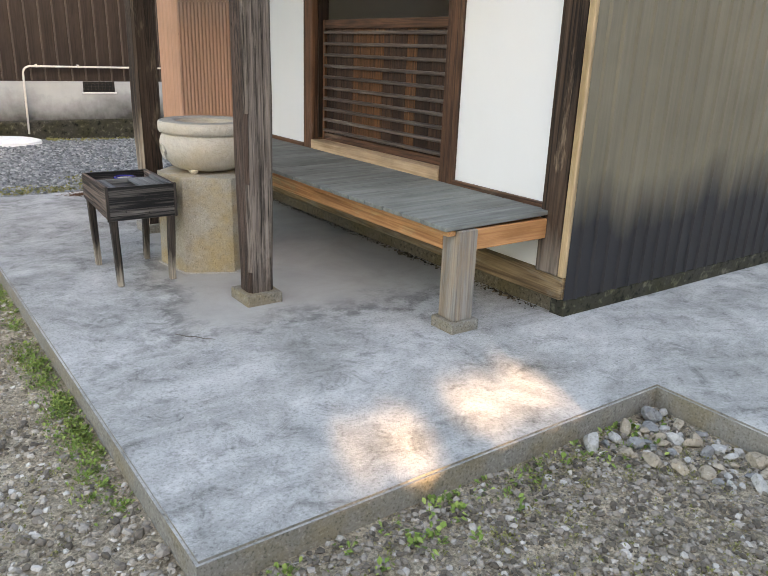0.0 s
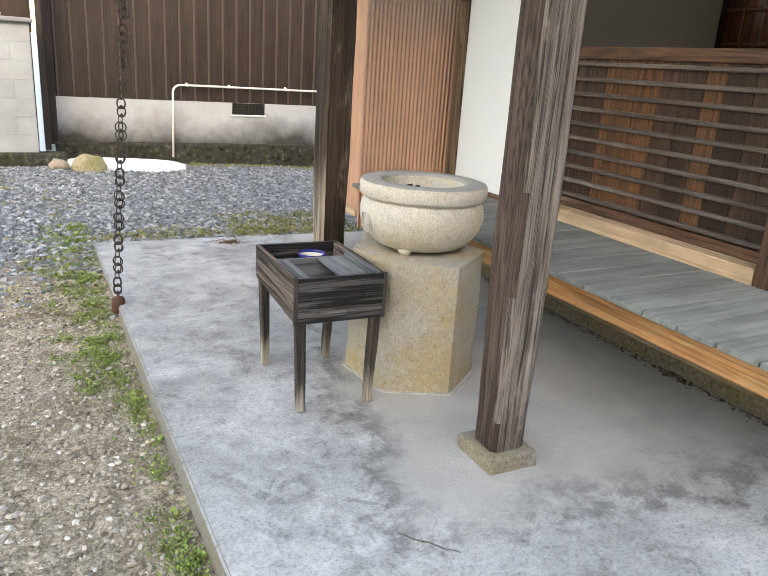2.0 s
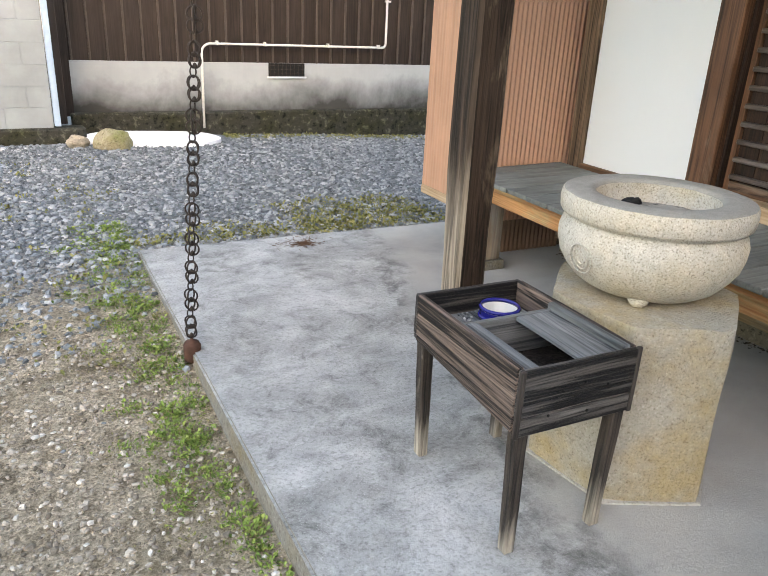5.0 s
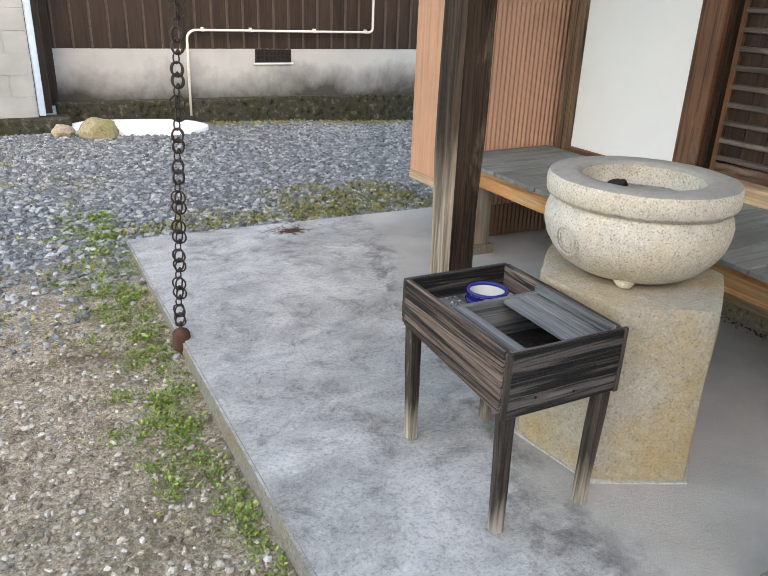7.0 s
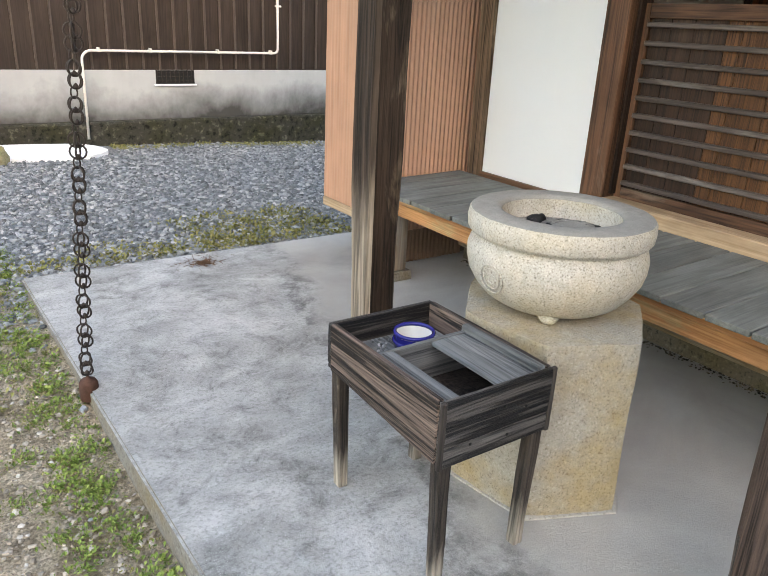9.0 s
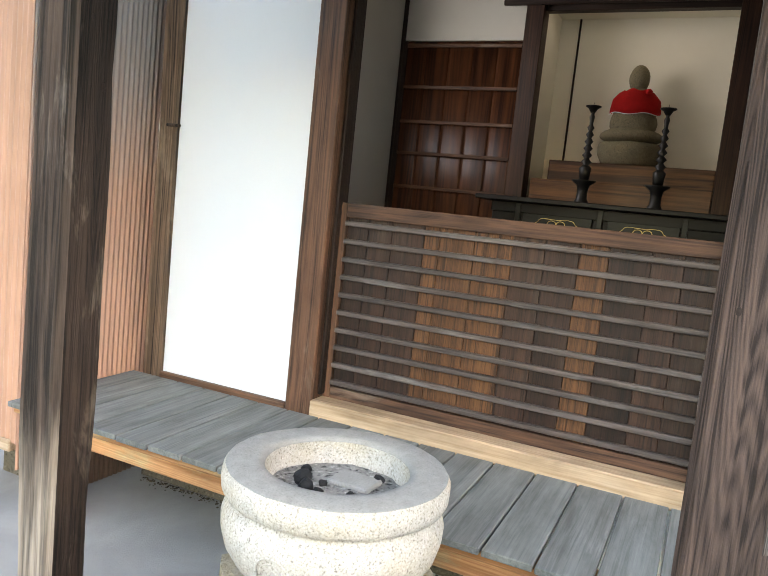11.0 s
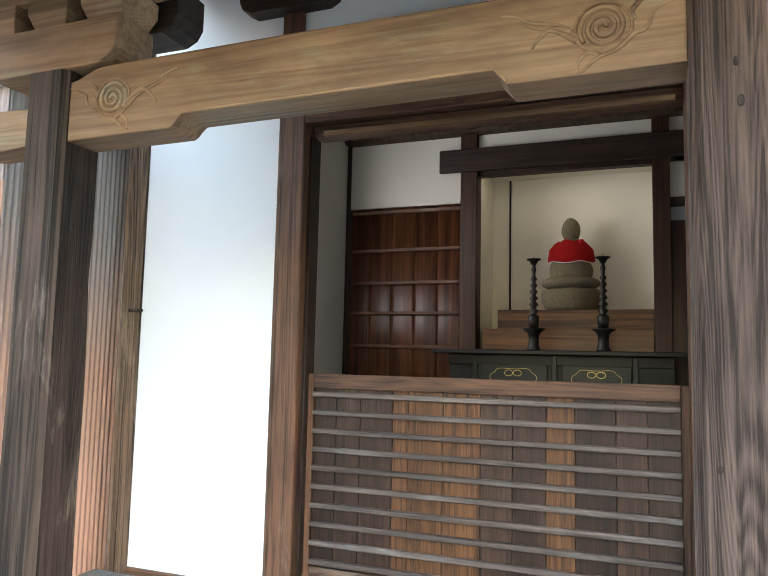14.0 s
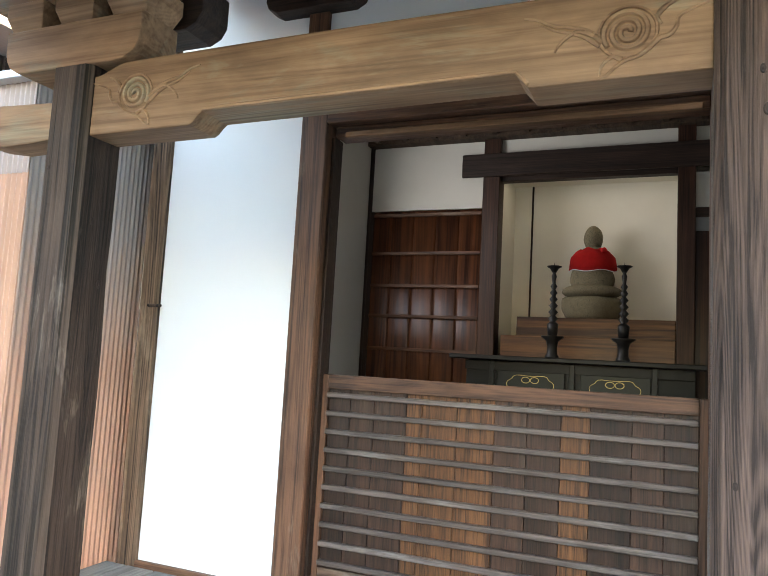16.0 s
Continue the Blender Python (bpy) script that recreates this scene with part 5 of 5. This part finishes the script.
# ---- altar inside the hall ----
def altar():
    a = thing("altar_steps", (5.6, 4.15, 0.7), "two-tiered brown wooden altar steps in the niche", "altar")
    part("lower_step", box(5.24, 5.42, 3.562, 4.80, 1.75, 1.99, 0.004), M_ALTAR, a)
    part("upper_step", box(5.42, 5.84, 3.562, 4.72, 1.75, 2.147, 0.004), M_ALTAR, a)
    part("carcass", box(5.30, 5.84, 3.562, 4.72, 0.70, 1.75, 0.002), M_BROWN_Y, a)
    t = thing("altar_table", (4.9, 4.2, 0.7), "black lacquered altar table with gold-lined panels", "table")
    part("tabletop", box(4.62, 5.15, 3.38, 5.01, 1.79, 1.822, 0.006), M_IRON, t, "thin black tabletop")
    part("apron", box(4.76, 5.10, 3.44, 4.93, 1.72, 1.789, 0.003), M_IRON, t)
    part("case", box(4.80, 5.10, 3.44, 4.93, 0.70, 1.72, 0.003), M_IRON, t)
    for y0, y1 in ((3.70, 4.14), (4.24, 4.70)):
        pn = part("panel", box(4.765, 4.80, y0, y1, 1.15, 1.765, 0.004), M_LACQUER, t, "greenish lacquer panel")
        yc, zc, hw = (y0 + y1) / 2, 1.635, 0.15
        pts = []
        for i in range(48):
            q = 2 * math.pi * i / 48
            r = 1 + 0.07 * math.cos(6 * q)
            pts.append((4.762, yc + hw * r * math.copysign(abs(math.cos(q)) ** 0.7, math.cos(q)), zc + 0.062 * r * math.copysign(abs(math.sin(q)) ** 0.7, math.sin(q))))
        part("gold_outline", tube(pts, 0.0018, 6, None, True), M_GOLD, pn, "thin gold cloud outline")
        for dy in (-0.03, 0.03):
            part("gold_curl", tube([(4.762, yc + dy + 0.028 * math.cos(q), 1.665 + 0.02 * math.sin(q)) for q in [i * math.pi / 8 for i in range(16)]], 0.0022, 6, None, True), M_GOLD, pn)
    for y0 in (3.66, 4.175, 4.72):
        part("stile", box(4.755, 4.80, y0, y0 + 0.035, 1.15, 1.789, 0.003), M_LACQUER, t)


altar()


def candlestick(y):
    z0 = 1.822
    c = thing("candlestick", (4.86, y, z0), "tall black turned candlestick with a spike", "candlestick", "altar candlesticks")
    at = (4.86, y, z0)
    part("base_cup", lathe([(0, 0), (0.048, 0.0), (0.046, 0.015), (0.036, 0.03), (0.034, 0.08), (0.042, 0.12), (0.08, 0.148), (0.078, 0.154), (0.03, 0.155), (0, 0.155)], at, 24), M_IRON, c, "", True)
    prof = [(0.0, 0.155), (0.032, 0.156), (0.036, 0.2), (0.04, 0.235), (0.026, 0.25)]
    for i in range(6):
        z = 0.255 + i * 0.045
        prof += [(0.017 - i * 0.001, z), (0.036 - i * 0.0024, z + 0.02), (0.017 - i * 0.001, z + 0.04)]
    prof += [(0.013, 0.54), (0.018, 0.57), (0.011, 0.59), (0.014, 0.60), (0, 0.60)]
    part("stem", lathe(prof, at, 20), M_IRON, c, "", True)
    part("drip_pan", lathe([(0, 0.60), (0.016, 0.6), (0.03, 0.625), (0.05, 0.636), (0.051, 0.642), (0.02, 0.64), (0, 0.638)], at, 24), M_IRON, c, "", True)
    part("spike", lathe([(0.004, 0.638), (0.0, 0.672)], at, 8), M_IRON, c)


candlestick(4.345)
candlestick(3.88)


def statue():
    """A seated stone figure on a lotus base, one plain mesh."""
    bm = bmesh.new()
    X, Y, Z = 5.63, 4.175, 2.147

    def blob(c, r, sub=3):
        rr = bmesh.ops.create_icosphere(bm, subdivisions=sub, radius=1)
        for v in rr["verts"]:
            v.co = Vector((X + c[0] + v.co.x * r[0], Y + c[1] + v.co.y * r[1], Z + c[2] + v.co.z * r[2]))
    lathe([(0, 0.0), (0.17, 0.0), (0.19, 0.02), (0.215, 0.07), (0.22, 0.125), (0.215, 0.15), (0.20, 0.158), (0, 0.158)], (X, Y, Z), 32, bm)
    blob((-0.03, 0, 0.205), (0.19, 0.215, 0.06))
    blob((-0.02, 0, 0.30), (0.13, 0.16, 0.13))
    blob((0, 0, 0.40), (0.12, 0.15, 0.15))
    blob((0, 0, 0.52), (0.055, 0.06, 0.06), 2)
    blob((0, 0.0, 0.605), (0.074, 0.07, 0.097))
    for v in bm.verts:
        v.co += noise.noise_vector(v.co * 14) * 0.006
    for v in bm.verts:
        v.co = Vector((X, Y, Z)) + (v.co - Vector((X, Y, Z))) * 1.07
    solo("stone_statue", bm, M_STATUE, "mossy grey seated stone statue on the altar steps", "statue", "", "", True)
    bib = bmesh.new()
    N, rows = 28, []
    for k, (r, z) in enumerate(((0.085, 0.525), (0.12, 0.50), (0.157, 0.455), (0.166, 0.40), (0.168, 0.365))):
        rows.append([bib.verts.new((X - (r * 0.92 + 0.004) * math.cos(a), Y + r * 1.02 * math.sin(a), Z + z + 0.007 * math.sin(5 * a + k) - (0.012 * math.cos(a) if k > 2 else 0))) for a in [-1.9 + 3.8 * i / N for i in range(N + 1)]])
    for p, q in zip(rows, rows[1:]):
        for i in range(N):
            bib.faces.new((p[i], p[i + 1], q[i + 1], q[i]))
    bmesh.ops.solidify(bib, geom=bib.faces[:], thickness=0.006)
    for v in bib.verts:
        v.co = Vector((X, Y, Z)) + (v.co - Vector((X, Y, Z))) * 1.07
    b = thing("red_bib", (X, Y, Z + 0.36), "red cloth bib tied round the stone statue", "bib")
    part("cloth", bib, M_RED, b, "", True)
    part("white_hem", tube([v for v in [(X - 1.07 * (0.168 * 0.92 + 0.008) * math.cos(a), Y + 1.07 * 0.168 * 1.03 * math.sin(a), Z + 0.387 + 0.007 * math.sin(5 * a + 4) - 0.012 * math.cos(a)) for a in [-1.5 + 3.0 * i / 24 for i in range(25)]]], 0.003, 6), M_WHITE, b, "thin white hem")
    bm = bmesh.new()
    bmesh.ops.create_icosphere(bm, subdivisions=2, radius=0.022, matrix=Matrix.Translation((X - 0.11, Y - 0.09, Z + 0.54)))
    part("knot", worn(bm, 0.008, 40), M_RED, b)


statue()

# fill light in an unseen side opening, added to brighten the hall
hall_fill = new("side_window_light", bpy.data.lights.new("side_window_light", "AREA"))
hall_fill.data.shape, hall_fill.data.size, hall_fill.data.size_y = "RECTANGLE", 1.15, 0.95
hall_fill.data.energy, hall_fill.data.color = SIDE_FILL, (0.95, 0.97, 1.0)
hall_fill.matrix_world = look((3.9, 6.09, 2.8), (3.95, 5.0, 2.65))

# unseen warm fill light added behind the niche head
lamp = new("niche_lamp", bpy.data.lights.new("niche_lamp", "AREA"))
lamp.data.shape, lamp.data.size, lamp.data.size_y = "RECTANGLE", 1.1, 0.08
lamp.data.energy, lamp.data.color = NICHE_FILL, (1.0, 0.90, 0.70)
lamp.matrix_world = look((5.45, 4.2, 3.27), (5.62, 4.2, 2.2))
solo("lamp_tube", box(5.40, 5.50, 3.65, 4.75, 3.275, 3.299, 0.004), M_ENAMEL, "unseen slim white housing added under the niche head for a fill light", "lamp")


# ---- yard details ----
def free_ground(x, y):
    """True where no slab or footing covers the yard."""
    edge = X0 + 0.02 - 0.095 * (y - Y0) / (Y1 - Y0)
    if y > Y1 + 0.01:
        return y < (10.6 if x > 1.72 else 10.1) and not (x > 2.05 and y < 6.75)
    if y > Y0 - 0.01:
        return x < edge - 0.012
    return x < X1 - 0.015


def scatter_stones(name, count, area, size, material, label, seed, keep=None):
    """Many small stones lying on the yard, as one mesh."""
    rs = np.random.RandomState(seed)
    V, F = icosa()
    verts, faces, k = [], [], 0
    n = 0
    while n < count:
        x = rs.uniform(area[0], area[1])
        y = rs.uniform(area[2], area[3])
        if not free_ground(x, y) or (keep is not None and not keep(x, y, rs)):
            n += 0.2
            continue
        n += 1
        s = size[0] + (size[1] - size[0]) * rs.rand() ** 2.2
        q = V * (1 + rs.uniform(-0.32, 0.32, (12, 1))) * s * np.array([1, rs.uniform(0.55, 1), rs.uniform(0.4, 0.75)])
        a = rs.uniform(0, 6.28)
        c, d = math.cos(a), math.sin(a)
        q = np.stack([q[:, 0] * c - q[:, 1] * d + x, q[:, 0] * d + q[:, 1] * c + y, q[:, 2] + ground_z(x, y) + s * 0.22], 1)
        verts.append(q)
        faces.append(F + k)
        k += 12
    ob = mesh_from(name, np.concatenate(verts).tolist(), np.concatenate(faces).tolist(), material)
    return tagged(ob, label, "gravel", "", "stuff")


def fades(x, y, rs):
    return rs.rand() < min(max((y - 5.7 + 0.6 * noise.noise(Vector((x * 1.5, y * 1.5, 3)))) / 1.2, 0.004), 1)


scatter_stones("gravel", 42000, (-3.2, 4.4, 4.6, 10.6), (0.009, 0.027), M_GRAVEL, "blue-grey crushed gravel covering the back yard", 1, fades)
scatter_stones("pebbles", 22000, (-1.9, 0.42, 0.6, 5.9), (0.003, 0.016), M_PEBBLE, "small pale pebbles pressed into sandy earth", 2)
scatter_stones("coarse_gravel", 5200, (-0.9, 0.46, -0.2, 2.9), (0.007, 0.022), M_PEBBLE_DARK, "loose coarse gravel beside the concrete slab", 3, lambda x, y, rs: rs.rand() < 1.1 - 0.33 * y)
scatter_stones("front_gravel", 17000, (0.2, 2.5, -0.3, 1.52), (0.004, 0.017), M_PEBBLE_DARK, "grey-brown gravel in front of the concrete slab", 4)


def corner_rubble():
    rnd = random.Random(9)
    spots = []
    for i in range(260):
        x, y = rnd.uniform(1.98, 2.47), rnd.uniform(0.7, 1.48)
        if (2.5 - x) + (1.5 - y) * 0.42 > 0.52:
            continue
        r = rnd.uniform(0.018, 0.058)
        if any((x - a) ** 2 + (y - b) ** 2 < (0.72 * (r + c)) ** 2 for a, b, c in spots):
            continue
        x = min(x, X1 - r - 0.005)
        y = min(y, Y0 - r - 0.005)
        spots.append((x, y, r))
        bm = bmesh.new()
        bmesh.ops.create_icosphere(bm, subdivisions=2, radius=1)
        off = Vector((i * 3.1, i * 1.7, 0))
        cuts = [Vector((rnd.gauss(0, 1), rnd.gauss(0, 1), rnd.gauss(0, 1))).normalized() for _ in range(7)]
        rot = Euler((rnd.uniform(-0.4, 0.4), rnd.uniform(-0.4, 0.4), rnd.uniform(0, 6)))
        sx, sy, sz = r * rnd.uniform(0.9, 1.35), r * rnd.uniform(0.7, 1.0), r * rnd.uniform(0.5, 0.8)
        for v in bm.verts:
            q = v.co * (1 + 0.3 * noise.noise(v.co * 1.6 + off))
            for face in cuts:
                over = q.dot(face) - 0.62
                if over > 0:
                    q -= face * over
            q = Vector((q.x * sx, q.y * sy, q.z * sz))
            q.rotate(rot)
            v.co = q + Vector((x, y, ground_z(x, y) + sz * 0.55))
        solo("rubble_stone", bm, M_ROCKS[i % 3], ("pale angular rubble stone beside the slab corner", "grey rubble stone beside the slab corner", "buff rubble stone beside the slab corner")[i % 3], "stone", "rubble by the slab corner")


M_ROCKS = [speckled("rubble_pale", (0.40, 0.39, 0.36), (0.24, 0.23, 0.21), (0.52, 0.51, 0.48), None, 60), speckled("rubble_grey", (0.22, 0.22, 0.215), (0.12, 0.12, 0.11), (0.32, 0.32, 0.31), None, 60), speckled("rubble_buff", (0.34, 0.29, 0.22), (0.2, 0.16, 0.11), (0.44, 0.39, 0.32), None, 60)]
corner_rubble()


def leaves(name, spots, material, label, seed, size=(0.012, 0.03), per=26, spread=0.06, category="weeds"):
    """Low weeds: folded pointed leaves round many small roots."""
    rs = np.random.RandomState(seed)
    verts, faces = [], []
    for x, y in spots:
        z = ground_z(x, y)
        for _ in range(rs.randint(per // 2, per)):
            a, tilt = rs.uniform(0, 6.28), rs.uniform(0.15, 1.1)
            r0 = abs(rs.normal(0, spread))
            px, py = x + r0 * math.cos(a * 1.7), y + r0 * math.sin(a * 1.7)
            if not free_ground(px, py):
                continue
            L = rs.uniform(*size)
            w = L * rs.uniform(0.18, 0.42)
            d = Vector((math.cos(a) * math.cos(tilt), math.sin(a) * math.cos(tilt), math.sin(tilt)))
            sd = Vector((-math.sin(a), math.cos(a), 0)) * w
            b0 = Vector((px, py, z + rs.uniform(0, 0.012)))
            k = len(verts)
            verts += [tuple(b0), tuple(b0 + d * L * 0.55 + sd + Vector((0, 0, 0.003))), tuple(b0 + d * L), tuple(b0 + d * L * 0.55 - sd + Vector((0, 0, 0.003)))]
            faces += [(k, k + 1, k + 2), (k, k + 2, k + 3)]
    ob = mesh_from(name, verts, faces, material)
    return tagged(ob, label, category, "", "stuff")


rw = np.random.RandomState(21)
edge_spots = []
for _ in range(250):
    y = rw.uniform(2.0, 7.6)
    dens = 0.5 + 0.9 * noise.noise(Vector((0, y * 1.6, 9)))
    if rw.rand() > dens + (0.5 if y > 4.6 else 0):
        continue
    x = X0 - 0.095 * (y - Y0) / 5.4 - abs(rw.normal(0, 0.05 + 0.09 * (y > 4.6)))
    edge_spots.append((x, y))
leaves("weeds", edge_spots, M_LEAF, "low green weeds along the slab's edge", 5, (0.007, 0.021), 84, 0.05)
moss_spots = [(rw.uniform(-1.6, 0.35), rw.uniform(1.4, 6.8)) for _ in range(330)]
moss_spots = [(x, y) for x, y in moss_spots if noise.noise(Vector((x * 2.2, y * 2.2, 4))) > 0.14 or x > 0.2]
moss_spots += [(x - 0.02, y) for x, y in edge_spots[::2]]
moss_spots += [(rw.uniform(0.4, 2.5), rw.uniform(0.4, 1.5)) for _ in range(170)]
leaves("moss", moss_spots, M_MOSS, "flat yellow-green moss on the bare earth", 6, (0.006, 0.014), 34, 0.055, "moss")
front_spots = [(rw.uniform(0.6, 2.4), 1.5 - abs(rw.normal(0, 0.12))) for _ in range(46)]
leaves("edge_weeds", front_spots, M_LEAF, "sparse green weeds along the slab's front", 7, (0.012, 0.032), 16, 0.04)
far_spots = [(rw.uniform(0.3, 2.1), 7.0 + abs(rw.normal(0, 0.12))) for _ in range(90)] + [(rw.uniform(1.4, 2.5), rw.uniform(6.9, 7.7)) for _ in range(200)] + [(rw.uniform(1.7, 4.2), 10.58 - abs(rw.normal(0, 0.12))) for _ in range(120)] + [(rw.normal(1.8, 0.06), rw.normal(10.45, 0.05)) for _ in range(14)] + [(rw.uniform(-1.5, 0.3), rw.uniform(5.6, 9.5)) for _ in range(120)]
leaves("back_weeds", far_spots, M_MOSS, "yellow-green weeds among the grey gravel", 8, (0.012, 0.034), 22, 0.08)


def small_yard_things():
    # white sheet lying before the far wall
    bm = bmesh.new()
    pts = []
    for i in range(28):
        a = 2 * math.pi * i / 28
        r = 1 + 0.10 * noise.noise(Vector((math.cos(a) * 2, math.sin(a) * 2, 1)))
        x, y = 0.92 + 0.68 * r * math.copysign(abs(math.cos(a)) ** 0.8, math.cos(a)), 10.14 + 0.24 * r * math.sin(a)
        pts.append(Vector((x, y, ground_z(min(x, 3), y) + 0.035 + 0.09 * max(0, y - 10.0))))
    c = bm.verts.new((0.93, 10.12, ground_z(0.93, 10.1) + 0.06))
    ring = [bm.verts.new(p) for p in pts]
    for i in range(28):
        bm.faces.new((c, ring[i], ring[(i + 1) % 28]))
    low = [bm.verts.new(p - Vector((0, 0, 0.08))) for p in pts]
    for i in range(28):
        bm.faces.new((ring[i], low[i], low[(i + 1) % 28], ring[(i + 1) % 28]))
    bmesh.ops.recalc_face_normals(bm, faces=bm.faces)
    solo("snow_patch", bm, M_SNOW, "flat white leftover patch of snow before the far wall", "snow")
    for x, y, r, m, lab in ((0.50, 9.86, 0.15, M_ROCK1, "mossy tan boulder before the white patch"), (0.20, 9.94, 0.085, M_ROCKS[2], "low dark rock at the foot of the block wall")):
        bm = bmesh.new()
        bmesh.ops.create_icosphere(bm, subdivisions=3, radius=1)
        for v in bm.verts:
            q = v.co * (1 + 0.25 * noise.noise(v.co * 1.5 + Vector((x * 9, 0, 0))))
            v.co = Vector((x + q.x * r * 1.15, y + q.y * r * 0.8, ground_z(x, y) + 0.05 + q.z * r * 0.85))
        solo("boulder", bm, m, lab, "boulder")
    # pile of pine needles near the slab's far edge
    rs = np.random.RandomState(31)
    bm = bmesh.new()
    for _ in range(160):
        a, r = rs.uniform(0, 6.28), abs(rs.normal(0, 0.06))
        p = Vector((1.28 + 1.5 * r * math.cos(a), 6.72 + 0.8 * r * math.sin(a), SLAB + 0.003 + rs.uniform(0, 0.012)))
        d = Vector((rs.uniform(-1, 1), rs.uniform(-1, 1), rs.uniform(-0.05, 0.15))).normalized() * rs.uniform(0.02, 0.05)
        tube([p, p + d], 0.0014, 4, bm)
    tagged(part("needle_litter", bm, M_NEEDLE), "small heap of brown needles on the slab", "litter", "", "stuff")


M_ROCK1 = speckled("mossy_rock", (0.30, 0.26, 0.17), (0.16, 0.14, 0.08), (0.40, 0.36, 0.26), (0.7, 0.85, 0.35), 50)
small_yard_things()


# ---- unseen sun blockers added behind the walker, closing the yard ----
def sun_blockers():
    # added buildings keep the sun off the yard except through their alley
    for x0, x1, d in ((-26, -4.75, "west"), (-1.58, 26, "east")):
        h = thing("sun_block_building", ((x0 + x1) / 2, -9.5, 0), "large unseen plastered building added behind the yard to block the sun", "building")
        part("wall", box(x0, x1, -12, -9.0, -0.1, 4.6, 0), M_WHITE, h)
        bm = bmesh.new()
        vs = [bm.verts.new(p) for p in ((x0, -8.6, 4.5), (x1, -8.6, 4.5), (x1, -12, 9.8), (x0, -12, 9.8), (x0, -14, 4.5), (x1, -14, 4.5))]
        for q in ((0, 1, 2, 3), (3, 2, 5, 4), (0, 3, 4), (1, 5, 2), (0, 4, 5, 1)):
            bm.faces.new([vs[i] for i in q])
        bmesh.ops.recalc_face_normals(bm, faces=bm.faces)
        part("roof", bm, M_TILE, h)
    f = thing("hedge", (-2.7, -9.2, 0), "unseen evergreen hedge added between two buildings to block low sun", "hedge")
    part("hedge_body", worn(box(-4.75, -1.58, -9.6, -9.0, -0.1, SUN_HEDGE, 0.02), 0.02, 3, 6), M_MOSS, f)
    t = thing("sun_block_tree", (-2.6, -10.5, 0), "unseen evergreen tree added over the hedge to shape sun patches", "tree")
    part("trunk", tube([(-2.86, -10.2, -0.1), (-2.9, -10.2, 2.5), (-2.86, -10.2, 6), (-2.8, -10.2, 9.5)], [0.1, 0.06, 0.05, 0.02], 10), M_POST, t)
    rs = np.random.RandomState(12)
    verts, faces = [], []
    # crown holes cut to shape sun patches (x, z, half width, half height)
    sun_gaps = ((-2.53, 3.53, 0.31, 0.055), (-3.13, 3.515, 0.18, 0.055), (-3.46, 3.485, 0.16, 0.025), (-3.89, 3.49, 0.06, 0.04))
    while len(faces) < 36000:
        z = 2.6 + rs.rand() * 7.4
        x, y = rs.uniform(-5.1, -1.4), rs.normal(-10.2, 0.4)
        k = (y + 10.2) / sun_dir.y
        gx, gz = x - sun_dir.x * k, z - sun_dir.z * k
        if any(((gx - a) / (w + 0.07)) ** 2 + ((gz - b) / (h + 0.05)) ** 2 < 1 for a, b, w, h in sun_gaps):
            continue
        d = Vector(rs.normal(0, 1, 3)).normalized()
        e = d.orthogonal().normalized()
        g = d.cross(e) * 0.055
        e = e * 0.14
        p = Vector((x, y, z))
        k = len(verts)
        verts += [tuple(p - e), tuple(p + g), tuple(p + e), tuple(p - g)]
        faces.append((k, k + 1, k + 2, k + 3))
    cr = mesh_from("crown", verts, faces, M_LEAF)
    cr.parent = t
    cr.matrix_parent_inverse = t.matrix_basis.inverted()


sun_blockers()


def twig():
    p = [(0.908 + 0.0178 * i, 3.109 - 0.0193 * i + 0.006 * math.sin(i * 1.9), SLAB + 0.003) for i in range(9)]
    solo("twig", tube(p, [0.0012, 0.002, 0.0025, 0.003, 0.0025, 0.0025, 0.002, 0.0018, 0.001], 6), M_POST, "thin dark twig lying on the slab", "twig")


twig()


def footing_debris():
    """Crumbs of earth, bark and moss that gather along the hall's footing."""
    rs = np.random.RandomState(41)
    V, F = icosa()
    vv, ff = [], []
    for k in range(900):
        y = rs.uniform(2.5, 6.05)
        r = rs.uniform(0.003, 0.012) * (0.6 + 0.9 * max(0, noise.noise(Vector((y * 3.1, 0, 2)))))
        x = WX - 0.012 - abs(rs.normal(0, 0.025))
        q = V * (1 + rs.uniform(-0.35, 0.35, (12, 1))) * r * np.array([1, rs.uniform(0.7, 1.6), rs.uniform(0.4, 0.8)])
        vv.append(q + np.array([x, y, SLAB + 0.3 * r]))
        ff.append(F + 12 * k)
    ob = mesh_from("footing_debris", np.concatenate(vv).tolist(), np.concatenate(ff).tolist(), M_CRUMBS)
    tagged(ob, "dark crumbs of earth and bark along the footing", "debris", "", "stuff")


M_CRUMBS = stones_mat("earth_crumbs", [(0, (0.02, 0.016, 0.011)), (0.6, (0.09, 0.07, 0.045)), (1, (0.26, 0.21, 0.14))], 0.95)
footing_debris()
